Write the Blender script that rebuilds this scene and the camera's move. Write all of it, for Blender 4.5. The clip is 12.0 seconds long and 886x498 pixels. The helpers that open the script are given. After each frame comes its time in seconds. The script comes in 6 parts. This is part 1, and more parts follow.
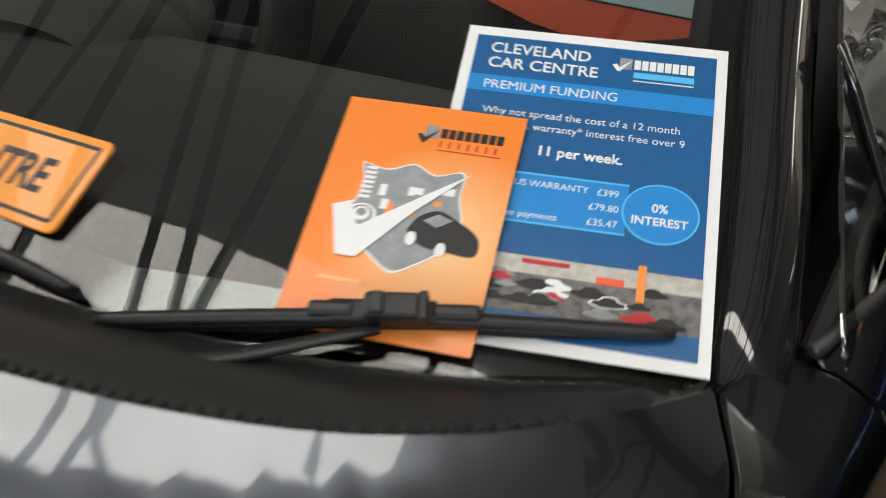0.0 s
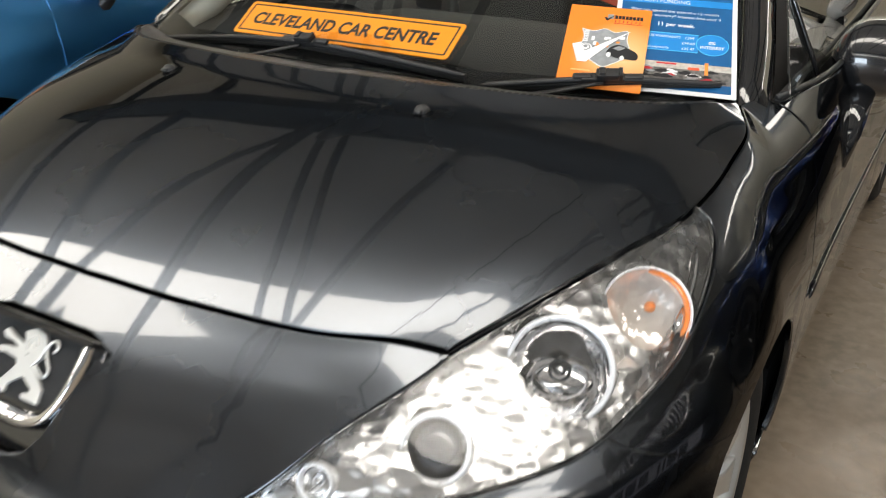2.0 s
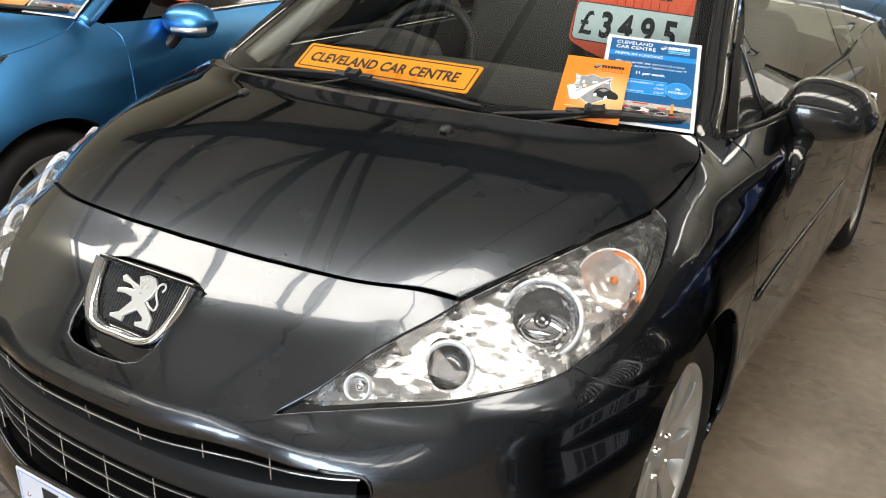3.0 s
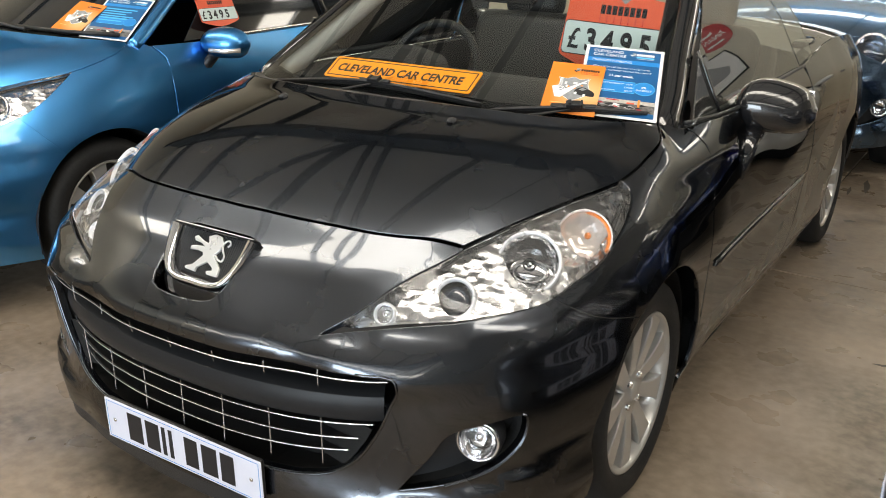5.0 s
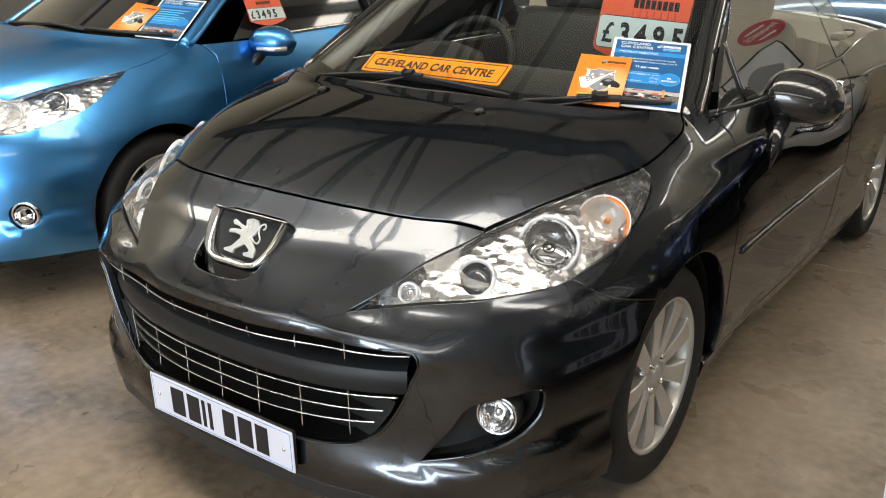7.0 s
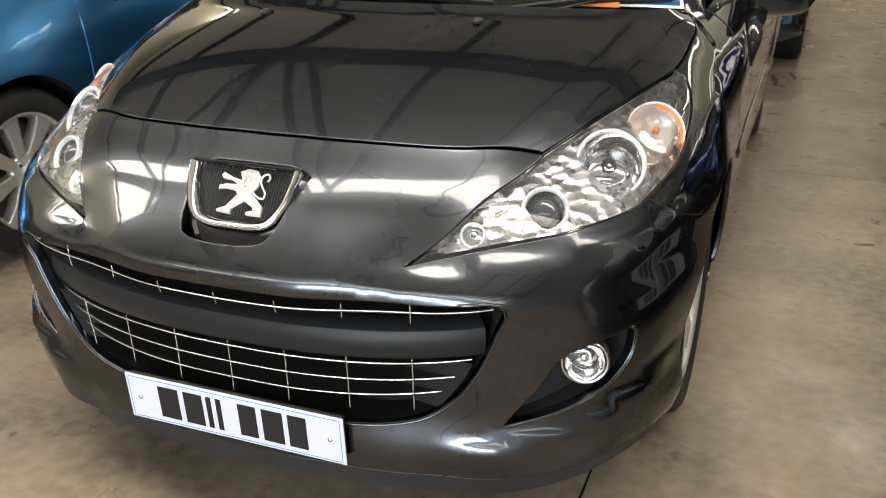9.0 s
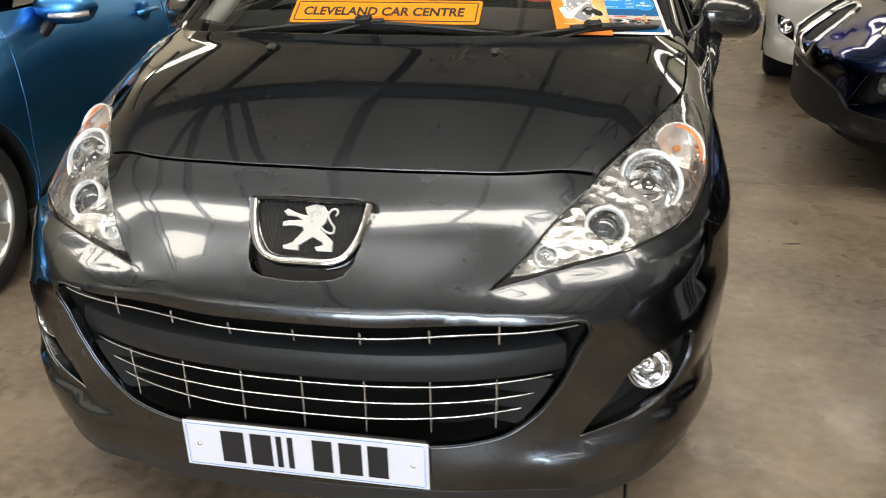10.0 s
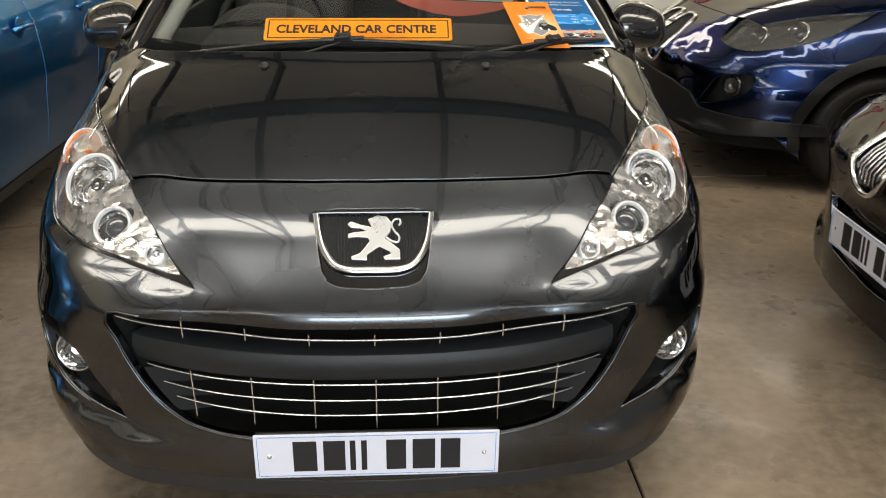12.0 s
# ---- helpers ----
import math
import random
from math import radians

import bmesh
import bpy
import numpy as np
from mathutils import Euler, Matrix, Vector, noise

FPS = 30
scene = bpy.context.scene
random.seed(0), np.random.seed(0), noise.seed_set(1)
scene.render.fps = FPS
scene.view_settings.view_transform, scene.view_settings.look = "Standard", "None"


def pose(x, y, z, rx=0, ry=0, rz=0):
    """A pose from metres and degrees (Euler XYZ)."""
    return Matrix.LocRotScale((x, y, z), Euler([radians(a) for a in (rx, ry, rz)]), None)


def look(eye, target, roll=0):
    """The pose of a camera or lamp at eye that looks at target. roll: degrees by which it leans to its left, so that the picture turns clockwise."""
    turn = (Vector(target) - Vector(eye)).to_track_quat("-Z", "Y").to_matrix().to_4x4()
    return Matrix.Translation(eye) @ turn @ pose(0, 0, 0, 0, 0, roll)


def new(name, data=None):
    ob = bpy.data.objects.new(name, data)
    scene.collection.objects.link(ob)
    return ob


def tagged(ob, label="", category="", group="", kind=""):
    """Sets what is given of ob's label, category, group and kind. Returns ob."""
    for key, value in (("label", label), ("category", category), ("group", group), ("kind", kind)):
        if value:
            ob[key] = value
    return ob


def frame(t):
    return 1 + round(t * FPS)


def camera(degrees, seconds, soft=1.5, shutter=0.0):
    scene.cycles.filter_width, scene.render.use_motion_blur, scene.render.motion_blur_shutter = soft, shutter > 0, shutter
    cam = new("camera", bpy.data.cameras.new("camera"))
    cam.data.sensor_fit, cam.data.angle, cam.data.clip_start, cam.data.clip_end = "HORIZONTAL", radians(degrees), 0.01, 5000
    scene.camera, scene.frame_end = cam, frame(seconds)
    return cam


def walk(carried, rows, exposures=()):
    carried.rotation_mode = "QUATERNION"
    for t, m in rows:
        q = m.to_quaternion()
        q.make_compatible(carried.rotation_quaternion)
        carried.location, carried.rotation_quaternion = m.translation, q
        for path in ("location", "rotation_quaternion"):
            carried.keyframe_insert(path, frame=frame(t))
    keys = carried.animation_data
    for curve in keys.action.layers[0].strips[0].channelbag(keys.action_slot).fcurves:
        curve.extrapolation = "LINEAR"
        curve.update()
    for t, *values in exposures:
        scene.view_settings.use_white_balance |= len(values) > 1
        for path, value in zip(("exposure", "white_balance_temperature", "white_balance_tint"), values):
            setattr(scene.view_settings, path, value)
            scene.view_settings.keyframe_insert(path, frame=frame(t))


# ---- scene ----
cam = camera(52.6, 12.0, soft=0.9, shutter=0.5)
PATH = [
    (0, (0.801, 0.552, 1.34), (-0.127, 2.03, 0.362), -0.7),
    (0.5, (0.829, 0.273, 1.401), (-0.033, 1.832, 0.492), -1.5),
    (1, (0.893, -0.028, 1.421), (0.066, 1.58, 0.565), -1.9),
    (1.5, (0.993, -0.268, 1.397), (0.108, 1.317, 0.559), -0.9),
    (2, (1.041, -0.476, 1.387), (0.1, 1.071, 0.537), -0.4),
    (2.5, (1.135, -0.713, 1.41), (0.189, 0.855, 0.606), 0.8),
    (3, (1.251, -0.836, 1.426), (0.264, 0.742, 0.692), 1.9),
    (4.8, (1.459, -1.184, 1.44), (0.441, 0.398, 0.762), 1.1),
    (5, (1.489, -1.202, 1.438), (0.472, 0.382, 0.762), 1.1),
    (5.5, (1.562, -1.236, 1.449), (0.518, 0.336, 0.786), 0.7),
    (6, (1.592, -1.247, 1.446), (0.519, 0.309, 0.791), 0.2),
    (6.5, (1.607, -1.251, 1.443), (0.511, 0.288, 0.789), -0.0),
    (7, (1.605, -1.242, 1.429), (0.486, 0.272, 0.755), 0.1),
    (7.5, (1.512, -1.246, 1.402), (0.43, 0.28, 0.694), 0.4),
    (7.7, (1.447, -1.266, 1.386), (0.409, 0.287, 0.672), 0.4),
    (9.3, (0.89, -1.261, 1.32), (0.286, 0.462, 0.503), -1.1),
    (9.5, (0.808, -1.307, 1.332), (0.283, 0.445, 0.525), -0.6),
    (10, (0.605, -1.438, 1.358), (0.216, 0.369, 0.595), -1.0),
    (10.5, (0.423, -1.441, 1.346), (0.116, 0.381, 0.582), -1.2),
    (11, (0.261, -1.426, 1.368), (0.092, 0.411, 0.595), -0.6),
    (11.5, (0.121, -1.513, 1.399), (0.125, 0.337, 0.639), 0.5),
    (12, (0.057, -1.615, 1.407), (0.148, 0.236, 0.654), 0.5),
]
walk(cam, [(t, look(eye, target, roll)) for t, eye, target, roll in PATH], exposures=[(0, -0.48, 6500, 10), (0.5, 0.30, 6500, 10), (1.0, 0.66, 6600, 10), (1.5, 0.45, 6500, 10), (2.2, 0.0, 6600, 10), (3, 0.15, 6700, 10), (5, 0.12, 6800, 10), (7.5, 0.1, 6900, 10), (9.3, 0.35, 7000, 10), (10, 0.25, 7000, 10), (11, 0.1, 7100, 10), (12, 0.0, 7100, 10)])

# ---------- world, sun and openings ----------
world = bpy.data.worlds.new("world")
scene.world = world
world.use_nodes = True
wn = world.node_tree.nodes
sky = wn.new("ShaderNodeTexSky")
sky.sky_type, sky.sun_disc = "NISHITA", False
sky.sun_elevation, sky.sun_rotation = radians(48), radians(200)
wn["Background"].inputs["Strength"].default_value = 0.15
world.node_tree.links.new(sky.outputs[0], wn["Background"].inputs[0])
sun = new("sun", bpy.data.lights.new("sun", "SUN"))
sun.data.energy, sun.data.angle, sun.data.color = 3.2, radians(0.5), (1.0, 0.95, 0.88)
sun.matrix_world = look((0, 0, 20), (5, 14, 0))


def area_lamp(name, place, target, sx, sy, watts, color=(1, 1, 1)):
    data = bpy.data.lights.new(name, "AREA")
    data.shape, data.size, data.size_y, data.energy, data.color = "RECTANGLE", sx, sy, watts, color
    ob = new(name, data)
    ob.matrix_world = look(place, target)
    return ob


# ---------- materials ----------
def material(name, base, rough=0.5, metal=0.0, grain=0.0, scale=60.0, blot=0.0, blot_scale=3.0, bump=0.0, bump_scale=None, rough_var=0.0,
             coat=0.0, coat_rough=0.03, spec=0.5, vary=0.0, second=None, trans=0.0, ior=1.45, emit=0.0, relief=0.002):
    m = bpy.data.materials.new(name)
    m.use_nodes = True
    nt = m.node_tree
    b = nt.nodes["Principled BSDF"]
    b.inputs["Roughness"].default_value, b.inputs["Metallic"].default_value = rough, metal
    b.inputs["Coat Weight"].default_value, b.inputs["Coat Roughness"].default_value = coat, coat_rough
    b.inputs["Specular IOR Level"].default_value, b.inputs["Transmission Weight"].default_value, b.inputs["IOR"].default_value = spec, trans, ior
    col = nt.nodes.new("ShaderNodeRGB")
    col.outputs[0].default_value = (*base, 1)
    out = col.outputs[0]
    tc = nt.nodes.new("ShaderNodeTexCoord")

    def noisy(sc, detail=4.0):
        n = nt.nodes.new("ShaderNodeTexNoise")
        n.inputs["Scale"].default_value, n.inputs["Detail"].default_value = sc, detail
        nt.links.new(tc.outputs["Object"], n.inputs["Vector"])
        return n.outputs["Fac"]

    def mixed(a, fac, colour, amount):
        r = nt.nodes.new("ShaderNodeMapRange")
        r.inputs["From Min"].default_value, r.inputs["From Max"].default_value = 0.35, 0.7
        r.inputs["To Max"].default_value = amount
        nt.links.new(fac, r.inputs["Value"])
        mx = nt.nodes.new("ShaderNodeMix")
        mx.data_type = "RGBA"
        nt.links.new(r.outputs[0], mx.inputs["Factor"])
        nt.links.new(a, mx.inputs["A"])
        mx.inputs["B"].default_value = (*colour, 1)
        return mx.outputs["Result"]

    if blot:
        out = mixed(out, noisy(blot_scale, 6.0), second or tuple(c * 0.5 for c in base), blot)
    if grain:
        out = mixed(out, noisy(scale, 3.0), tuple(min(1, c * 1.5 + 0.01) for c in base), grain)
    if vary:
        oi, hs = nt.nodes.new("ShaderNodeObjectInfo"), nt.nodes.new("ShaderNodeHueSaturation")
        r = nt.nodes.new("ShaderNodeMapRange")
        r.inputs["To Min"].default_value, r.inputs["To Max"].default_value = 1 - vary, 1 + vary
        nt.links.new(oi.outputs["Random"], r.inputs["Value"])
        nt.links.new(r.outputs[0], hs.inputs["Value"])
        nt.links.new(out, hs.inputs["Color"])
        out = hs.outputs[0]
    nt.links.new(out, b.inputs["Base Color"])
    if rough_var:
        r = nt.nodes.new("ShaderNodeMapRange")
        r.inputs["From Min"].default_value, r.inputs["From Max"].default_value = 0.3, 0.7
        r.inputs["To Min"].default_value, r.inputs["To Max"].default_value = max(0, rough - rough_var), min(1, rough + rough_var)
        nt.links.new(noisy(blot_scale * 1.7, 5.0), r.inputs["Value"])
        nt.links.new(r.outputs[0], b.inputs["Roughness"])
    if bump:
        bp = nt.nodes.new("ShaderNodeBump")
        bp.inputs["Strength"].default_value, bp.inputs["Distance"].default_value = bump, relief
        nt.links.new(noisy(bump_scale or scale, 3.0), bp.inputs["Height"])
        nt.links.new(bp.outputs[0], b.inputs["Normal"])
    if emit:
        b.inputs["Emission Color"].default_value, b.inputs["Emission Strength"].default_value = (*base, 1), emit
    return m


def car_paint(name, base, flake=1500.0, rough=0.25):
    m = material(name, base, rough=rough, metal=1.0, grain=0.35, scale=flake, rough_var=0.03, blot_scale=2.0, coat=1.0, coat_rough=0.03)
    m.node_tree.nodes["Principled BSDF"].inputs["Specular Tint"].default_value = (0.09, 0.095, 0.105, 1)
    return m


def faceted_chrome(name, base, rough, scale, relief):
    """Chrome pressed into irregular facets over soft hollows."""
    m = material(name, base, rough=rough, metal=1.0, rough_var=0.08, blot_scale=15)
    nt = m.node_tree
    vo, tc, bp, no, ad, mp = (nt.nodes.new("ShaderNode" + k) for k in ("TexVoronoi", "TexCoord", "Bump", "TexNoise", "Math", "Mapping"))
    vo.feature = "SMOOTH_F1"
    vo.inputs["Scale"].default_value, vo.inputs["Smoothness"].default_value = scale, 0.25
    mp.inputs["Scale"].default_value = (1.0, 0.6, 2.0)
    no.inputs["Scale"].default_value, no.inputs["Detail"].default_value = 17.0, 2.0
    ad.operation = "MULTIPLY_ADD"
    ad.inputs[1].default_value = 0.5
    bp.inputs["Strength"].default_value, bp.inputs["Distance"].default_value = 1.0, relief
    nt.links.new(tc.outputs["Object"], mp.inputs["Vector"])
    nt.links.new(mp.outputs[0], vo.inputs["Vector"])
    nt.links.new(tc.outputs["Object"], no.inputs["Vector"])
    nt.links.new(vo.outputs["Distance"], ad.inputs[0])
    nt.links.new(no.outputs["Fac"], ad.inputs[2])
    nt.links.new(ad.outputs[0], bp.inputs["Height"])
    nt.links.new(bp.outputs[0], nt.nodes["Principled BSDF"].inputs["Normal"])
    return m


PAINT = car_paint("graphite_paint", (0.064, 0.071, 0.083), rough=0.27)
BLUE = car_paint("blue_paint", (0.065, 0.30, 0.66), rough=0.36)
NAVY = car_paint("navy_paint", (0.009, 0.024, 0.09))
BLACK_PAINT = car_paint("black_paint", (0.01, 0.011, 0.016))
STEEL_BLUE = car_paint("steel_blue_paint", (0.12, 0.2, 0.32))
PLASTIC = material("black_plastic", (0.018, 0.018, 0.019), rough=0.42, grain=0.3, scale=400, bump=0.15, bump_scale=900, blot=0.3, blot_scale=8)
GREY_PLASTIC = material("dark_grey_plastic", (0.016, 0.0165, 0.018), rough=0.42, spec=0.3, grain=0.3, scale=500, bump=0.08, bump_scale=900, blot=0.25, blot_scale=9)
GLOSS_BLACK = material("gloss_black", (0.010, 0.010, 0.011), rough=0.08, coat=1.0, grain=0.2, scale=50)
LINER = material("dark_liner", (0.006, 0.006, 0.006), rough=0.8, blot=0.3, blot_scale=12)
RUBBER = material("tyre_rubber", (0.010, 0.010, 0.010), rough=0.68, grain=0.4, scale=120, bump=0.3, bump_scale=300, blot=0.4, blot_scale=10)
CHROME = material("chrome", (0.82, 0.82, 0.83), rough=0.06, metal=1.0, rough_var=0.03, blot_scale=20)
BRIGHT_WIRE = material("bright_wire", (0.75, 0.75, 0.76), rough=0.22, metal=0.9, rough_var=0.05, blot_scale=20)
ALLOY = material("silver_alloy", (0.56, 0.55, 0.53), rough=0.32, metal=0.6, grain=0.1, scale=900, coat=0.4, rough_var=0.04, blot_scale=8)
REFLECTOR = material("lamp_reflector", (0.93, 0.93, 0.94), rough=0.08, metal=1.0, bump=0.5, bump_scale=50, rough_var=0.04, blot_scale=15)
BRIGHT_RING = material("bright_ring", (0.92, 0.92, 0.93), rough=0.3, metal=0.35, rough_var=0.05, blot_scale=30)
LAMP_HOUSING = faceted_chrome("lamp_housing", (0.62, 0.62, 0.62), 0.26, 34.0, 0.008)
AMBER = material("amber_lens", (0.8, 0.22, 0.04), rough=0.15, grain=0.3, scale=70, bump=0.3, bump_scale=90, coat=0.6)
WHITE_PLATE = material("white_plate", (0.74, 0.74, 0.84), rough=0.28, grain=0.1, scale=300, blot=0.08, blot_scale=14, coat=0.3)
YELLOW_PLATE = material("amber_plate", (0.80, 0.27, 0.006), rough=0.4, grain=0.1, scale=200, blot=0.12, blot_scale=9, coat=0.25, second=(0.72, 0.23, 0.006))
INK = material("black_ink", (0.012, 0.012, 0.014), rough=0.45, grain=0.2, scale=200)
PAPER_ORANGE = material("orange_leaflet", (0.9, 0.24, 0.025), rough=0.4, grain=0.25, scale=40, blot=0.35, blot_scale=12, coat=0.25, second=(0.95, 0.42, 0.12))
PAPER_BLUE = material("blue_sheet", (0.01, 0.10, 0.27), rough=0.3, grain=0.15, scale=60, blot=0.25, blot_scale=6, coat=0.4, second=(0.012, 0.13, 0.34))
MID_BLUE = material("mid_blue_ink", (0.02, 0.24, 0.62), rough=0.3, grain=0.1, scale=60)
LIGHT_BLUE = material("light_blue_ink", (0.10, 0.5, 0.85), rough=0.3, grain=0.1, scale=60)
PAPER_WHITE = material("white_paper", (0.82, 0.82, 0.82), rough=0.4, grain=0.1, scale=80, blot=0.06, blot_scale=10)
GREY_INK = material("grey_ink", (0.28, 0.29, 0.3), rough=0.4, grain=0.4, scale=90, blot=0.4, blot_scale=60)
RED_CARD = material("red_card", (0.85, 0.13, 0.06), rough=0.35, grain=0.1, scale=80, blot=0.1, blot_scale=9)
PALE_CARD = material("pale_card", (0.62, 0.72, 0.7), rough=0.3, grain=0.1, scale=80, blot=0.1, blot_scale=9)
RED_INK = material("red_ink", (0.5, 0.02, 0.03), rough=0.4, grain=0.1, scale=80)
TRIM = material("interior_trim", (0.014, 0.014, 0.015), rough=0.65, grain=0.0, scale=300, bump=0.0, bump_scale=500, blot=0.3, blot_scale=6)
SEAT = material("seat_leather", (0.009, 0.0085, 0.008), rough=0.5, grain=0.0, scale=200, bump=0.0, bump_scale=260, blot=0.3, blot_scale=6)
PALE_TRIM = material("pale_pillar_trim", (0.42, 0.4, 0.36), rough=0.6, grain=0.2, scale=300, bump=0.1, blot=0.2, blot_scale=8)
CONCRETE = material("concrete", (0.270, 0.212, 0.157), rough=0.34, grain=0.45, scale=24, blot=1.0, blot_scale=2.6, bump=0.05, bump_scale=30, rough_var=0.14, vary=0.05, second=(0.12, 0.096, 0.070))
WALL_PAINT = material("cream_wall_paint", (0.72, 0.66, 0.54), rough=0.6, grain=0.15, scale=20, blot=0.25, blot_scale=1.2, bump=0.2, bump_scale=40, second=(0.6, 0.54, 0.43))
STEELWORK = material("grey_steelwork", (0.045, 0.06, 0.075), rough=0.5, grain=0.3, scale=40, blot=0.3, blot_scale=4)
WALL_DARK = material("dark_wall_paint", (0.16, 0.155, 0.145), rough=0.6, grain=0.2, scale=20, blot=0.4, blot_scale=1.0)


def glass_material(name, tint, rough=0.0, ior=1.5):
    """Thin clear pane: see-through with a Fresnel gloss."""
    m = bpy.data.materials.new(name)
    m.use_nodes = True
    nt = m.node_tree
    nt.nodes.remove(nt.nodes["Principled BSDF"])
    clear, gl, mx, fr = (nt.nodes.new(k) for k in ("ShaderNodeBsdfTransparent", "ShaderNodeBsdfGlossy", "ShaderNodeMixShader", "ShaderNodeFresnel"))
    clear.inputs[0].default_value = (*tint, 1)
    gl.inputs["Roughness"].default_value = rough
    fr.inputs["IOR"].default_value = ior
    nt.links.new(fr.outputs[0], mx.inputs[0])
    nt.links.new(clear.outputs[0], mx.inputs[1])
    nt.links.new(gl.outputs[0], mx.inputs[2])
    nt.links.new(mx.outputs[0], nt.nodes["Material Output"].inputs[0])
    return m


ROOF_SHEET = material("roof_sheet", (0.82, 0.81, 0.78), rough=0.6, grain=0.2, scale=15, blot=0.25, blot_scale=0.8)
_nt = ROOF_SHEET.node_tree
_tr, _mx = _nt.nodes.new("ShaderNodeBsdfTranslucent"), _nt.nodes.new("ShaderNodeMixShader")
_tr.inputs[0].default_value, _mx.inputs[0].default_value = (0.92, 0.88, 0.80, 1), 0.28
_nt.links.new(_nt.nodes["Principled BSDF"].outputs[0], _mx.inputs[1])
_nt.links.new(_tr.outputs[0], _mx.inputs[2])
_nt.links.new(_mx.outputs[0], _nt.nodes["Material Output"].inputs[0])
GLASS = glass_material("window_glass", (0.78, 0.84, 0.82))
SIDE_GLASS = glass_material("side_glass", (0.62, 0.68, 0.66), 0.0, 2.5)
LENS = glass_material("lamp_lens", (0.95, 0.95, 0.96))
# aged polycarbonate: a faint milky haze over the clear lens
_nt = LENS.node_tree
_df, _mx, _out = _nt.nodes.new("ShaderNodeBsdfDiffuse"), _nt.nodes.new("ShaderNodeMixShader"), _nt.nodes["Material Output"]
_df.inputs[0].default_value, _mx.inputs[0].default_value = (0.85, 0.83, 0.78, 1), 0.035
_nt.links.new(_out.inputs[0].links[0].from_socket, _mx.inputs[1])
_nt.links.new(_df.outputs[0], _mx.inputs[2])
_nt.links.new(_mx.outputs[0], _out.inputs[0])


# ---------- mesh helpers ----------
def part(name, bm, mat, parent=None, label="", smooth=False, flip=True):
    if flip:
        bmesh.ops.recalc_face_normals(bm, faces=bm.faces[:])
    me = bpy.data.meshes.new(name)
    bm.to_mesh(me)
    bm.free()
    for p in me.polygons:
        p.use_smooth = smooth
    me.materials.append(mat)
    ob = new(name, me)
    if parent:
        ob.parent = parent
    if label:
        tagged(ob, label)
    return ob


def thing(name, label, category, group="", kind="", m=None):
    ob = new(name)
    ob.empty_display_size = 0.1
    if m:
        ob.matrix_world = m
    return tagged(ob, label, category, group, kind)


def put(bm, m):
    bm.transform(m)
    return bm


def joined(*bms):
    a = bms[0]
    for b in bms[1:]:
        me = bpy.data.meshes.new("tmp")
        b.to_mesh(me)
        b.free()
        a.from_mesh(me)
        bpy.data.meshes.remove(me)
    return a


def block(sx, sy, sz, bevel=0.004, segs=2, m=None):
    bm = bmesh.new()
    bmesh.ops.create_cube(bm, size=1)
    bmesh.ops.scale(bm, vec=(sx, sy, sz), verts=bm.verts[:])
    if bevel:
        bmesh.ops.bevel(bm, geom=bm.edges[:], offset=min(bevel, 0.45 * min(sx, sy, sz)), segments=segs, profile=0.5, affect="EDGES")
    return put(bm, m) if m else bm


def box_at(x0, x1, y0, y1, z0, z1, bevel=0.0):
    return block(x1 - x0, y1 - y0, z1 - z0, bevel, 1, pose((x0 + x1) / 2, (y0 + y1) / 2, (z0 + z1) / 2))


def spline(pts, n):
    """Points along a smooth curve through pts."""
    P = np.array(pts, float)
    d = np.r_[0, np.cumsum(np.linalg.norm(np.diff(P, axis=0), axis=1))]
    return np.stack([cubic(d, P[:, k], np.linspace(0, d[-1], n)) for k in range(P.shape[1])], 1)


def slopes(x, y):
    h = np.diff(x)
    s = np.diff(y, axis=0) / h.reshape(-1, *([1] * (y.ndim - 1)))
    m = np.zeros_like(y)
    w = (h[:-1] / (h[:-1] + h[1:])).reshape(-1, *([1] * (y.ndim - 1)))
    m[1:-1] = s[:-1] * (1 - w) + s[1:] * w
    m[0], m[-1] = s[0], s[-1]
    return m


def cubic(x, y, q):
    x, y, q = np.asarray(x, float), np.asarray(y, float), np.asarray(q, float)
    if len(x) == 2:
        return np.interp(q, x, y)
    m = slopes(x, y)
    i = np.clip(np.searchsorted(x, q) - 1, 0, len(x) - 2)
    h = x[i + 1] - x[i]
    t = np.clip((q - x[i]) / h, -0.5, 1.5)
    return (1 + 2 * t) * (1 - t) ** 2 * y[i] + t * (1 - t) ** 2 * h * m[i] + t * t * (3 - 2 * t) * y[i + 1] + t * t * (t - 1) * h * m[i + 1]


def loft(rows, closed=False, caps=False):
    """A sheet through rows of points of equal length."""
    bm = bmesh.new()
    vs = [[bm.verts.new(p) for p in row] for row in rows]
    for a, b in zip(vs, vs[1:]):
        n = len(a)
        for i in range(n if closed else n - 1):
            bm.faces.new((a[i], a[(i + 1) % n], b[(i + 1) % n], b[i]))
    if caps and closed:
        bm.faces.new(vs[0][::-1])
        bm.faces.new(vs[-1])
    return bm


def tube(pts, r, sides=8, taper=None, flat=1.0, up=(0, 0, 1), caps=True):
    P = [Vector(p) for p in pts]
    rows = []
    for i, p in enumerate(P):
        d = (P[min(i + 1, len(P) - 1)] - P[max(i - 1, 0)]).normalized()
        a = d.cross(Vector(up))
        a = a.normalized() if a.length > 1e-4 else Vector((1, 0, 0))
        b = a.cross(d).normalized()
        k = r * (taper[i] if taper else 1)
        rows.append([p + a * (k * math.cos(2 * math.pi * j / sides)) + b * (k * flat * math.sin(2 * math.pi * j / sides)) for j in range(sides)])
    return loft(rows, closed=True, caps=caps)


